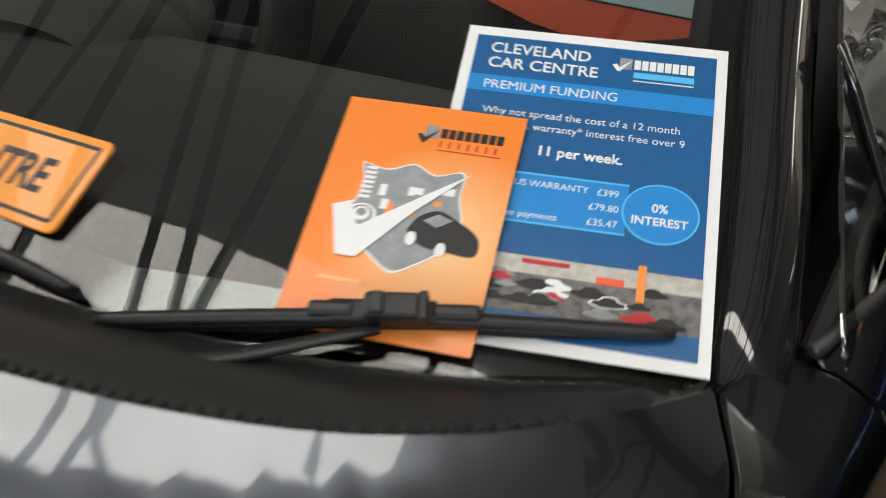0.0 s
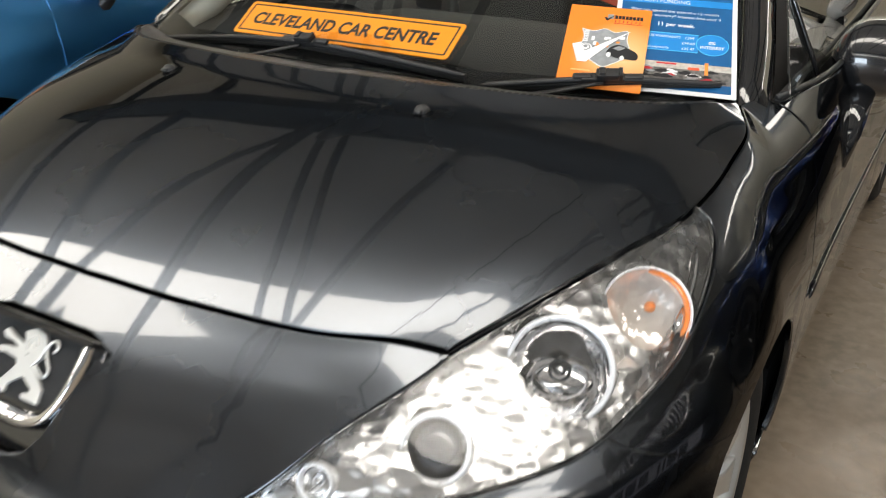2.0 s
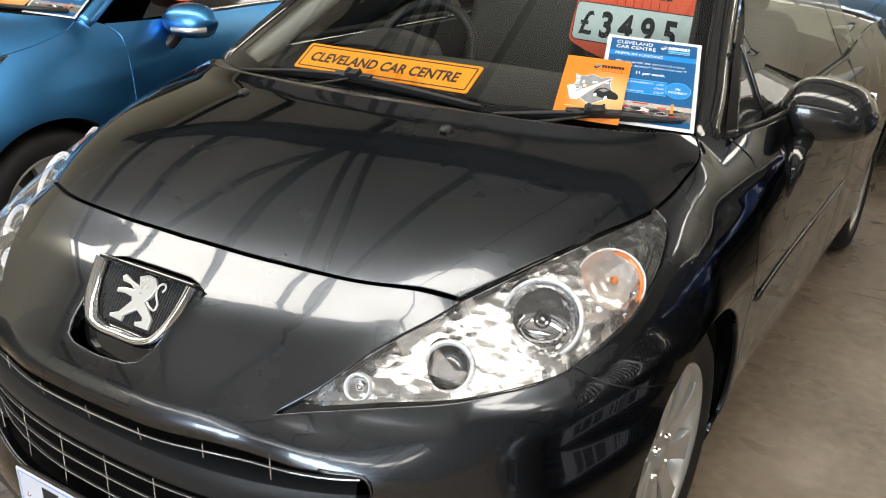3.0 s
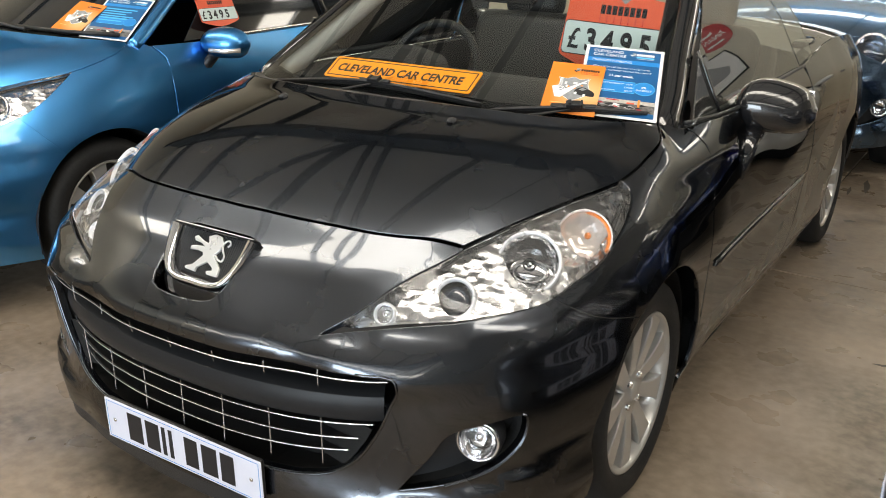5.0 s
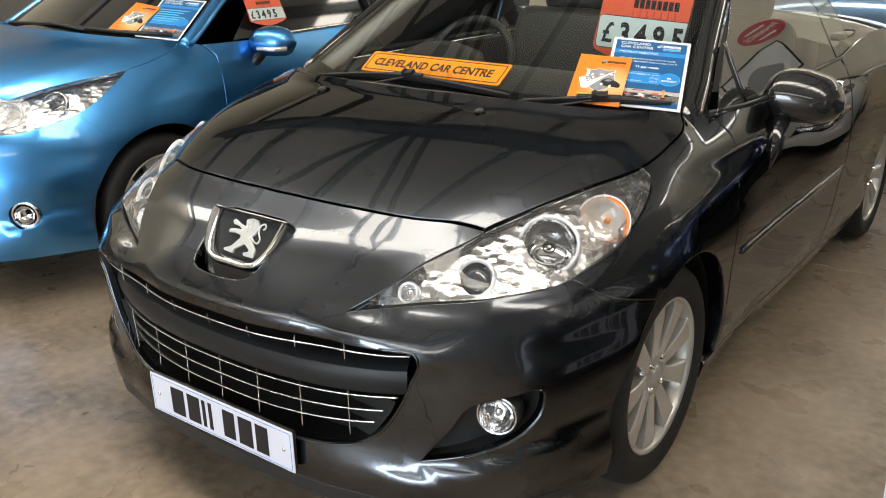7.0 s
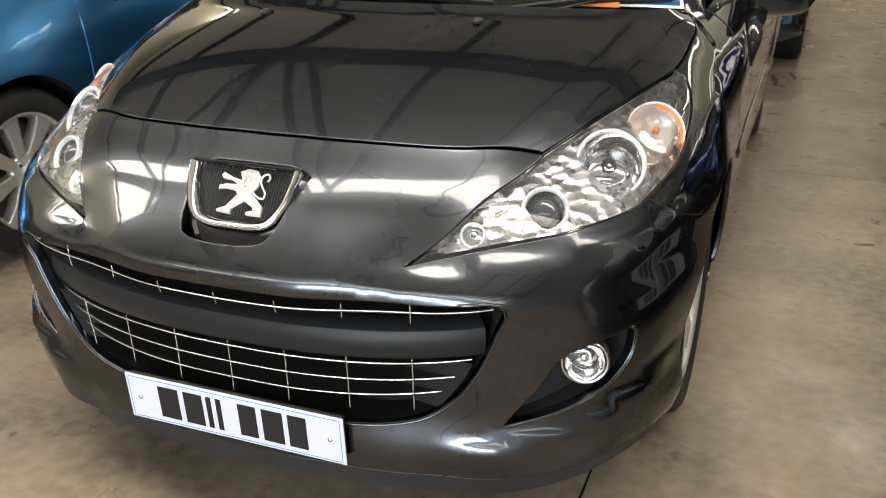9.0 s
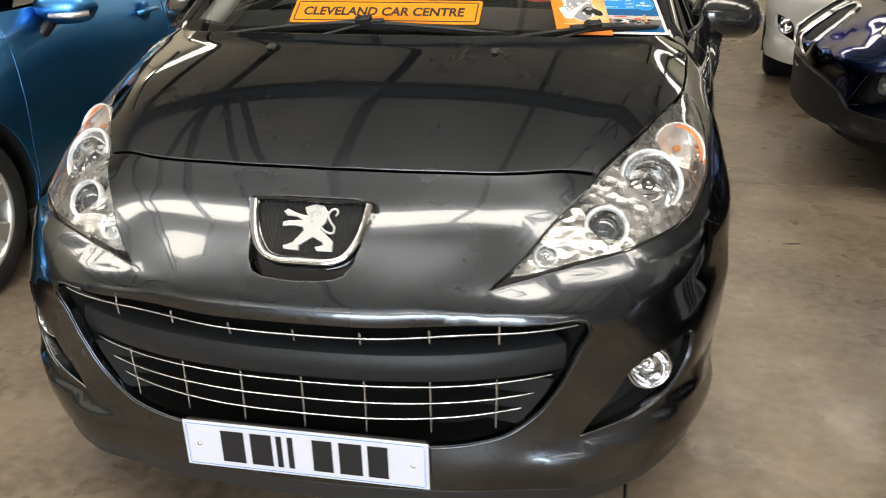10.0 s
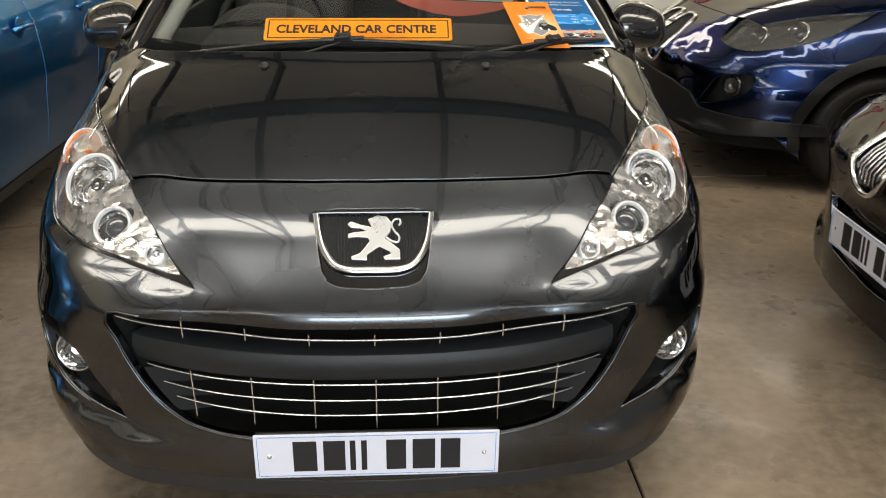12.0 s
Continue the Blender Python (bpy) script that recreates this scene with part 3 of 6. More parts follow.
panel("inner_front", mirrored(lin), inner_front, LINER, car, step=0.03, grid=0.05, depth=0)
panel("under_bonnet", mirrored([(x * 0.985, y + 0.004) for x, y in bon_half]), lambda x, y: bonnet(x, y) - np.stack([0 * x, 0 * x, 0 * x + 0.016], 1), LINER, car, step=0.03, grid=0.05, depth=0)
part("underbody", joined(box_at(-0.62, 0.62, 0.30, 3.75, 0.17, 0.30, 0.02), box_at(-0.80, 0.80, 1.25, 2.9, 0.17, 0.35, 0.02), box_at(-0.55, 0.55, 0.5, 1.15, 0.3, 0.72, 0.03)), LINER, car)
for s in (1, -1):
    panel("inner_flank", [side_uz(*p) for p in ((1.02, 0.93), (2.5, 0.955), (3.9, 0.95), (3.92, 0.25), (3.75, 0.25))] + arch(WHEEL_R, WHEEL_Z, ARCH_R + 0.01, 0, 180, 20) + [side_uz(*p) for p in ((2.95, 0.2), (1.2, 0.2))] + arch(WHEEL_F, WHEEL_Z, ARCH_R + 0.01, 0, 90, 12), offset_body(0.014), LINER, car, step=0.04, grid=0.08, depth=0, side=s)
    for wy in (WHEEL_F, WHEEL_R):
        well = bmesh.new()
        rows = []
        for x in (0.56, 0.60, 0.80):
            rows.append([(s * x, wy + (ARCH_R + 0.004) * math.cos(radians(a)), WHEEL_Z + (ARCH_R + 0.004) * math.sin(radians(a))) for a in range(-4, 186, 6)])
        well = joined(well, loft(rows))
        fan = bmesh.new()
        fan.faces.new([fan.verts.new(p) for p in rows[0]])
        part("wheel_arch_liner", joined(well, fan), LINER, car, smooth=False)


def duct(name, outline, deep, parent, side=1, shrink=0.0):
    """Walls that run inwards from the rim of an opening in the skin."""
    P = resample(outline, 0.02)
    c = P.mean(0)
    rows = []
    for d, k in ((0.008, 0.0), (deep * 0.5, shrink * 0.5), (deep, shrink)):
        q = P + (c - P) * k
        rows.append([(side * a, b, e) for a, b, e in offset_body(d)(q[:, 0], q[:, 1])])
    return part(name, loft(rows, closed=True), LINER, parent)


# ---------- grille ----------
duct("grille_duct", mirrored(grille_half), 0.12, car)
for s in (1, -1):
    duct("fog_lamp_duct", fog_hole, 0.062, car, s)
def wire_on(z, u0, u1, d, r, n=30, dz=0.0, bend=0.0):
    us = np.linspace(u0, u1, n)
    k = (us / max(abs(u0), abs(u1))) ** 4
    pts = offset_body(0)(us, np.full(n, z) + dz * (us / u1) ** 2)
    th = us / R0
    return [(p[0] - (d + bend * q) * math.sin(t), p[1] + (d + bend * q) * math.cos(t), p[2]) for p, q, t in zip(pts, k, th)]


def band_on(z0, z1, u1, d0, d1, bulge, depth, n=40, lift_end=0.0):
    """A moulded bar across the opening: rows up its face, then back along its top and bottom."""
    rows = []
    for f in (-1.0, -1.0, -0.92, -0.5, 0, 0.5, 0.92, 1.0, 1.0):
        i = len(rows)
        z = (z0 + z1) / 2 + (z1 - z0) / 2 * f
        d = d0 + (depth if i in (0, 8) else 0) + bulge * f * f
        rows.append(wire_on(z, -u1, u1, d, 0, n, lift_end, 0.02))
    return loft(rows)


GU = float(u_of(0.535, 0.084))
part("grille_beam", band_on(0.450, 0.511, GU * 0.985, 0.004, 0, 0.008, 0.06, lift_end=0.016), GREY_PLASTIC, car, "dark grey moulded grille beam", smooth=True)
part("grille_slat", band_on(0.549, 0.554, GU * 0.99, 0.008, 0, 0.0, 0.06, lift_end=0.018), PLASTIC, car, smooth=False)
part("grille_trim", tube(wire_on(0.556, -GU * 1.0, GU * 1.0, 0.002, 0, 50, 0.020, 0.012), 0.0018, 6), BRIGHT_WIRE, car, "thin bright grille trim")
for k, (z, x) in enumerate(((0.440, 0.503), (0.402, 0.480), (0.366, 0.446))):
    ue = float(u_of(x, 0.078))
    part("grille_slat", band_on(z - 0.006, z - 0.001, ue, 0.014, 0, 0.0, 0.06, lift_end=0.016), PLASTIC, car)
    part("grille_trim", tube(wire_on(z, -ue * 0.995, ue * 0.995, 0.008, 0, 50, 0.016, 0.02), 0.0018, 6), BRIGHT_WIRE, car)
for x in (-0.38, -0.253, -0.126, 0, 0.126, 0.253, 0.38):
    u = float(np.sign(x) * u_of(abs(x), 0.035 + 0.2 * x * x)) if x else 0.0
    up = 0.012 + 0.01 * (abs(x) > 0.3)
    th = u / R0
    for z0, z1, d in ((0.554 + 0.1 * x * x - up, 0.554 + 0.1 * x * x + up + 0.003, 0.002), (0.335 + 0.1 * x * x, 0.452 + 0.08 * x * x, 0.008)):
        zs = np.linspace(z0, z1, 6)
        q = body(np.full(6, u), zs)
        part("grille_upright", tube([(p[0] - d * math.sin(th), p[1] + d * math.cos(th), p[2]) for p in q], 0.0015, 6, up=(1, 0, 0)), BRIGHT_WIRE, car)
for s in (1, -1):
    # body-grey end pieces of the lower grille
    ends = []
    for z, x in ((0.452, 0.497), (0.422, 0.482), (0.385, 0.455), (0.35, 0.425)):
        u = float(u_of(x, 0.08)) * s
        row = []
        for j in range(6):
            uu = u * (1 - 0.05 * j)
            p = body(np.array([uu]), np.array([z]))[0]
            th = uu / R0
            dd = 0.016 + 0.012 * j
            row.append((p[0] - dd * math.sin(th), p[1] + dd * math.cos(th), z))
        ends.append(row)
    part("grille_end", loft(ends), LINER, car, smooth=True)

# bright rolled lip round the grille
lip = [tuple(p) for p in spline(grille_half[17:], 70)]
for s in (1, -1):
    q = body(np.array([u * s for u, z in lip]), np.array([z for u, z in lip]))
    part("grille_lip", tube([(p[0] * 1.0, p[1] - 0.001, p[2]) for p in q[:58]], 0.003, 8), PAINT, car, smooth=True)

# ---------- badge ----------
BADGE = Matrix.Translation((0, 0.046, 0.637)) @ Matrix(((1, 0, 0, 0), (0, 0.592, -0.805, 0), (0, 0.805, 0.592, 0), (0, 0, 0, 1)))


def plate_shape(pts, t, bevel=0.0, m=None):
    """An extruded flat outline in the x, y plane, t thick, its front face at z = t."""
    bm = bmesh.new()
    f = bm.faces.new([bm.verts.new((x, y, 0)) for x, y in pts])
    if f.normal.z < 0:
        f.normal_flip()
    r = bmesh.ops.extrude_face_region(bm, geom=[f])
    top = [v for v in r["geom"] if isinstance(v, bmesh.types.BMVert)]
    bmesh.ops.translate(bm, verts=top, vec=(0, 0, t))
    if bevel:
        es = [e for e in bm.edges if all(v in set(top) for v in e.verts)]
        bmesh.ops.bevel(bm, geom=es, offset=bevel, segments=2, profile=0.5, affect="EDGES")
    bmesh.ops.recalc_face_normals(bm, faces=bm.faces[:])
    return put(bm, m) if m else bm


def both(half):
    return [(x, y) for x, y in half] + [(-x, y) for x, y in reversed(half) if abs(x) > 1e-6]


recess = both([(0, 0.002), (0.045, 0.003), (0.075, 0.01), (0.098, 0.03), (0.115, 0.06), (0.130, 0.11), (0.137, 0.15), (0.135, 0.172), (0.12, 0.178), (0, 0.180)])
badge = part("badge", plate_shape(recess, 0.002, 0, BADGE @ pose(0, 0, -0.016)), GLOSS_BLACK, car, "black honeycomb badge in a chrome frame")
outer = spline([(-0.126, 0.168), (-0.121, 0.13), (-0.105, 0.076), (-0.086, 0.05), (-0.06, 0.039), (0, 0.036)], 20)
inner = spline([(-0.111, 0.168), (-0.106, 0.13), (-0.091, 0.087), (-0.074, 0.066), (-0.055, 0.060), (0, 0.058)], 20)
rows = [[], [], [], []]
for k in range(39):
    i = min(k, 38 - k)
    f = -1 if k > 19 else 1
    o, n = outer[i], inner[i]
    rows[0].append((f * o[0], o[1], -0.014))
    rows[1].append((f * o[0] * 0.99 + f * n[0] * 0.01, o[1] * 0.9 + n[1] * 0.1, 0.008))
    rows[2].append((f * (o[0] * 0.4 + n[0] * 0.6), o[1] * 0.4 + n[1] * 0.6, 0.010))
    rows[3].append((f * n[0], n[1], -0.012))
part("badge_frame", put(loft(rows), BADGE), CHROME, badge, "polished chrome frame", smooth=True)
part("badge_top", put(block(0.25, 0.008, 0.012, 0.003, 2), BADGE @ pose(0, 0.172, -0.004)), GLOSS_BLACK, badge)
comb = bmesh.new()
for i in range(-17, 18):
    for j in range(24):
        x, y = i * 0.0062, 0.066 + j * 0.0046 + (0.0023 if i % 2 else 0)
        if y < 0.168 and abs(x) < 0.104 * (0.62 + 0.38 * min(1, (y - 0.055) / 0.08)) - 0.004:
            ring = [comb.verts.new((x + 0.0024 * math.cos(math.pi / 3 * k), y + 0.0024 * math.sin(math.pi / 3 * k), -0.0125)) for k in range(6)]
            low = [comb.verts.new((v.co.x, v.co.y, -0.0145)) for v in ring]
            mid = comb.verts.new((x, y, -0.0142))
            for k in range(6):
                comb.faces.new((ring[k], ring[(k + 1) % 6], mid))
                comb.faces.new((low[k], low[(k + 1) % 6], ring[(k + 1) % 6], ring[k]))
tagged(part("honeycomb", put(comb, BADGE), PLASTIC, badge), kind="stuff")
SILVER = material("satin_silver", (0.78, 0.78, 0.77), rough=0.32, metal=0.55, rough_var=0.06, blot_scale=20)
figure = [(520, 130), (570, 108), (620, 115), (648, 150), (640, 200), (610, 235), (655, 270), (690, 300), (692, 352), (610, 352), (600, 335), (640, 322), (636, 308), (580, 280), (515, 325), (515, 355), (435, 350), (430, 335), (480, 315), (530, 250), (520, 232), (460, 225), (415, 232), (415, 210), (450, 200), (515, 195), (480, 178), (430, 175), (412, 155), (430, 140), (480, 160), (540, 172), (530, 150)]
part("badge_figure", plate_shape([((x - 553) / 2570, (535 - y) / 2570) for x, y in figure], 0.006, 0.0015, BADGE @ pose(0, 0, -0.012)), SILVER, badge, "plain silver figure")
tail = spline([((x - 553) / 2570, (535 - y) / 2570, -0.009) for x, y in ((618, 230), (650, 252), (682, 255), (688, 232), (662, 195), (648, 165), (660, 135), (685, 128), (697, 148), (685, 165))], 26)
part("badge_tail", put(tube(tail, 0.0024, 6), BADGE), SILVER, badge, smooth=True)

# ---------- headlamps ----------
LAMP = LAMP_IN + LAMP_UP[1:] + LAMP_LOW[:-1]
lens_low = [(u, z + 0.004 + 0.006 * min(1, max(0, (k - 28) / 20))) for k, (u, z) in enumerate(LAMP_LOW[:-5])]
TIP_IN = (LAMP_IN[2][0] + 0.006, LAMP_IN[2][1] + 0.001)
lens_poly = [TIP_IN] + LAMP_IN[3:] + LAMP_UP[1:] + lens_low


def circle_uz(c, ru, rz, n=28):
    return [(c[0] + ru * math.cos(2 * math.pi * k / n), c[1] + rz * math.sin(2 * math.pi * k / n)) for k in range(n)]


def bowl(r, depth, segs=40):
    return lathe([(r * 1.0, 0.006), (r * 0.99, 0.0), (r * 0.93, -depth * 0.25), (r * 0.8, -depth * 0.6), (r * 0.58, -depth * 0.88), (r * 0.3, -depth)], segs, "z")


def ring(r, w, segs=48):
    return lathe([(r - w, -0.004), (r - w * 0.6, 0.004), (r, 0.006), (r + w * 0.6, 0.004), (r + w, -0.004), (r + w * 0.4, -0.012)], segs, "z")


def dome(r, h, segs=32, n=7):
    return lathe([(max(1e-4, r * math.cos(math.pi / 2 * k / n)), h * math.sin(math.pi / 2 * k / n)) for k in range(n + 1)], segs, "z")


def aim(place, forward, up=(0, 0, 1)):
    """A frame whose z axis points along forward."""
    z = Vector(forward).normalized()
    x = Vector(up).cross(z).normalized()
    y = z.cross(x)
    return Matrix.Translation(place) @ Matrix((x, y, z)).transposed().to_4x4()


def surf_normal(u, z):
    e = 1e-3
    return (B(u + e, z) - B(u - e, z)).cross(B(u, z + e) - B(u, z - e)).normalized()


SPOTS = [((0.678, 0.421, 0.7775), 0.068, 0.045), ((0.547, 0.297, 0.730), 0.042, 0.05), ((0.455, 0.178, 0.694), 0.022, 0.02)]
INDICATOR_UZ = (1.040, 0.806)


def headlamp(s):
    black = panel("headlamp", LAMP, offset_body(0.010), GLOSS_BLACK, car, holes=[[(u * 0.998 + 0.001, z) for u, z in resample(lens_poly, 0.02) - outward(resample(lens_poly, 0.02)) * 0.004]], gap=0.001, depth=0.03, side=s, label="clear headlamp with chrome reflectors and amber indicator")
    panel("lens", lens_poly, body, LENS, black, gap=0.002, depth=0.006, lift=-0.001, side=s, label="clear polycarbonate lens").visible_shadow = False
    holes = []
    flip = Matrix.Diagonal((s, 1, 1, 1))
    for c, r, d in SPOTS:
        u, z = float(u_of(c[0], c[1])), c[2]
        holes.append(circle_uz((u, z), r * 0.90, r * 0.70))
    panel("housing", lens_poly, offset_body(0.030), LAMP_HOUSING, black, holes=holes[:2] + [circle_uz(INDICATOR_UZ, 0.064, 0.042)], gap=-0.03, depth=0.01, roll=0.001, side=s)
    panel("housing_back", lens_poly, offset_body(0.072), LAMP_HOUSING, black, gap=-0.004, depth=0.0, roll=0.001, side=s)
    for k, (c, r, d) in enumerate(SPOTS):
        u, z = float(u_of(c[0], c[1])), c[2]
        n = surf_normal(u, z)
        f = (n * 0.62 + Vector((0.12, -1, 0.08)).normalized() * 0.55).normalized()
        m = flip @ aim(B(u, z) - n * (0.028 if k < 2 else 0.024), f)
        part("reflector", put(bowl(r, d), m), REFLECTOR, black, smooth=True)
        part("reflector_rim", put(ring(r, (0.0045, 0.005, 0.0028)[k]), m), BRIGHT_RING, black, smooth=True)
        if k == 0:
            part("bulb_shield", put(dome(0.046, 0.022, 28, 6), m @ Matrix.Diagonal((1.1, 0.72, 1, 1)) @ pose(0, -0.024, -0.040)), CHROME, black, smooth=True)
            part("bulb_seat", put(lathe([(0.0155, -0.03), (0.0155, -0.016), (0.012, -0.014), (0.011, -0.03)], 20, "z"), m @ pose(0, 0, 0)), GREY_PLASTIC, black, smooth=True)
            part("bulb", put(dome(0.010, 0.014, 16, 5), m @ pose(0, 0, -0.028)), CHROME, black, smooth=True)
            for q in range(9):
                part("flute", put(block(0.006, 0.010, 0.004, 0.0015, 1), m @ pose(0, 0, 0, 0, 0, 200 + 17.5 * q) @ pose(0.060, 0, -0.010)), REFLECTOR, black)
        elif k == 1:
            part("projector", put(dome(0.031, 0.022), m @ pose(0, 0, -0.022)), PROJECTOR, black, "dark glass projector lens", smooth=True)
        else:
            part("bulb", put(dome(0.012, 0.014, 16, 4), m @ pose(0, 0, -0.016)), REFLECTOR, black, smooth=True)
    # amber indicator bowl at the rear top, with its bright shroud
    u, z = INDICATOR_UZ
    n = surf_normal(u, z)
    m = flip @ aim(B(u, z) - n * 0.030, n * 0.55 + Vector((0.1, -0.6, 0.1)))
    part("indicator", put(lathe([(0.062, 0.004), (0.060, -0.006), (0.049, -0.020), (0.025, -0.030), (0.001, -0.032)], 36, "z"), m), INDICATOR, black, "pale reflector with an amber indicator bulb", smooth=True)
    part("indicator_bulb", put(dome(0.008, 0.014, 16, 4), m @ pose(0.010, 0.008, -0.028)), AMBER, black, smooth=True)
    # amber arc modelled in place of the bulb's reflection in the bowl
    part("indicator_band", put(tube([(0.057 * math.cos(a), 0.057 * math.sin(a), -0.004) for a in np.linspace(-0.6, 1.5, 18)], 0.004, 8, taper=[0.4] + [1] * 16 + [0.4]), m), AMBER, black, smooth=True)
    part("indicator_rim", put(ring(0.062, 0.0022), m), BRIGHT_RING, black, smooth=True)
    # bright shroud along the rear end of the lens, added to give a highlight streak
    shroud = [B(a - 0.030, b + 0.002) - surf_normal(a - 0.030, b + 0.002) * 0.016 for a, b in lens_low[3:14]]
    part("shroud", tube([(s * p.x, p.y, p.z) for p in shroud], 0.007, 8, flat=0.5, taper=[0.3] + [1] * (len(shroud) - 2) + [0.3]), CHROME, black, smooth=True)
    return black


PROJECTOR = material("projector_glass", (0.02, 0.026, 0.036), rough=0.02, grain=0.2, scale=30, coat=1.0, spec=0.9)
INDICATOR = material("indicator_bowl", (0.86, 0.80, 0.74), rough=0.16, metal=0.6, bump=1.0, bump_scale=34, blot=0.12, blot_scale=18, second=(0.80, 0.40, 0.18), relief=0.005)
for s in (1, -1):
    headlamp(s)

# ---------- fog lamps ----------
for s in (1, -1):
    flip = Matrix.Diagonal((s, 1, 1, 1))
    rec = panel("fog_lamp_recess", [(u, z) for u, z in fog_hole], offset_body(0.060), PLASTIC, car, gap=-0.006, depth=0.0, side=s)
    fog = flip @ aim((0.678, 0.208, 0.427), (0.28, -0.95, 0.06))
    lampo = part("fog_lamp", put(bowl(0.040, 0.03), fog), REFLECTOR, car, "round clear fog lamp with chrome rim", smooth=True)
    part("fog_lamp_rim", put(ring(0.044, 0.004), fog), CHROME, lampo, smooth=True)
    part("fog_lamp_bulb", put(dome(0.014, 0.012, 16, 4), fog @ pose(0, 0, -0.022)), CHROME, lampo, smooth=True)
    part("fog_lamp_lens", put(dome(0.041, 0.010), fog @ pose(0, 0, 0.001)), LENS, lampo, smooth=True).visible_shadow = False
    part("fog_lamp_housing", put(lathe([(0.05, -0.05), (0.05, -0.004), (0.047, 0.0)], 36, "z"), fog), PLASTIC, lampo, smooth=True)
    lipf = [tuple(p) for p in spline(fog_hole[28:52], 40)]
    q = body(np.array([u for u, z in lipf]), np.array([z for u, z in lipf]))
    part("recess_trim", put(tube([(p[0], p[1] - 0.001, p[2]) for p in q], 0.0028, 8), flip), PAINT, car, smooth=True)


# ---------- plates ----------
def number_plate(m, parent=None, mat=None, name="number_plate"):
    p = part(name, joined(block(0.52, 0.111, 0.004, 0.0015, 1, m)), mat or WHITE_PLATE, parent, "white plastic number plate with dark characters")
    for x, w in ((-0.153, 0.050), (-0.091, 0.046), (-0.052, 0.012), (-0.028, 0.012), (0.040, 0.042), (0.099, 0.048), (0.156, 0.042)):
        part("character_bar", block(w, 0.076, 0.001, 0, 1, m @ pose(x, 0, 0.0026)), INK, p)
    for x in (-0.228, 0.228):
        part("plate_screw", put(dome(0.0055, 0.003, 12, 3), m @ pose(x, 0, 0.002)), CHROME, p, smooth=True)
    edge = joined(*[block(w, h, 0.0008, 0, 1, m @ pose(x, y, 0.0022)) for w, h, x, y in ((0.50, 0.0012, 0, 0.0495), (0.50, 0.0012, 0, -0.0495), (0.0012, 0.099, 0.2525, 0), (0.0012, 0.099, -0.2525, 0))])
    part("plate_border", edge, MID_BLUE, p)
    return p


number_plate(Matrix.Translation((0, -0.004, 0.281)) @ pose(0, 0, 0, 92, 0, 0), car)
part("plate_holder", block(0.512, 0.106, 0.012, 0.004, 2, Matrix.Translation((0, 0.005, 0.283)) @ pose(0, 0, 0, 92, 0, 0)), PLASTIC, car)


# ---------- wheels ----------
def wheel_meshes():
    tyre = lathe([(0.212, 0.0), (0.222, 0.016), (0.25, 0.024), (0.275, 0.022), (0.292, 0.010), (0.302, -0.008), (0.305, -0.03), (0.305, -0.17), (0.292, -0.20), (0.25, -0.215), (0.212, -0.2)], 72)
    rim = lathe([(0.214, 0.004), (0.219, 0.010), (0.216, 0.014), (0.208, 0.010), (0.203, -0.004), (0.196, -0.03), (0.190, -0.10), (0.200, -0.19)], 72)
    hub = lathe([(0.001, 0.0), (0.022, 0.0), (0.026, -0.003), (0.03, -0.010), (0.062, -0.008), (0.070, -0.014), (0.07, -0.04)], 40)
    blade = bmesh.new()
    rows = []
    for r, w, a in ((0.045, 0.021, -0.010), (0.09, 0.022, -0.004), (0.13, 0.025, 0.001), (0.17, 0.030, 0.004), (0.19, 0.034, 0.004), (0.207, 0.041, 0.003)):
        rows.append([(a - 0.05, -w * 0.8, r), (a - 0.003, -w, r), (a, -w + 0.003, r), (a, w - 0.003, r), (a - 0.003, w, r), (a - 0.05, w * 0.8, r)])
    blade = joined(blade, loft(rows))
    return tyre, rim, hub, blade


WHEEL = [part(n, bm, mt, None, smooth=sm) for n, bm, mt, sm in zip(("tyre", "rim", "hub", "spoke"), wheel_meshes(), (RUBBER, ALLOY, ALLOY, ALLOY), (True, True, True, False))]
WHEEL_DATA = [o.data for o in WHEEL]
for o in WHEEL:
    bpy.data.objects.remove(o)
DISC = lathe([(0.001, -0.052), (0.13, -0.05), (0.192, -0.056), (0.192, -0.075), (0.03, -0.075)], 40)
DISC_DATA = part("brake_disc", DISC, material("brake_disc", (0.05, 0.048, 0.045), rough=0.5, metal=0.5, grain=0.3, scale=60)).data
bpy.data.objects.remove(bpy.data.objects["brake_disc"])
BOLT_DATA = part("wheel_bolt", put(lathe([(0.001, 0.004), (0.007, 0.004), (0.009, 0.0), (0.011, -0.008)], 12), Matrix()), CHROME).data
bpy.data.objects.remove(bpy.data.objects["wheel_bolt"])


def wheel_at(parent, x, y, z, s, spokes=9, scale=1.0, turn=0.0, data=None):
    w = new("wheel")
    w.parent = parent
    w.matrix_local = Matrix.Translation((s * x, y, z)) @ Matrix.Diagonal((s * scale, scale, scale, 1))
    data = data or WHEEL_DATA
    for n, d in zip(("tyre", "rim", "hub"), data):
        new(n, d).parent = w
    new("brake_disc", DISC_DATA).parent = w
    for k in range(spokes):
        o = new("spoke", data[3])
        o.parent, o.matrix_local = w, pose(0, 0, 0, turn + 360 / spokes * k)
    for k in range(4):
        o = new("wheel_bolt", BOLT_DATA)
        o.parent, o.matrix_local = w, Matrix.Rotation(radians(45 + 90 * k), 4, "X") @ Matrix.Translation((-0.004, 0, 0.047))
    return w


for s in (1, -1):
    wheel_at(car, 0.800, WHEEL_F, WHEEL_Z, s, 9, 1.0, 10)
    wheel_at(car, 0.804, WHEEL_R, WHEEL_Z, s, 9, 1.0, 25)


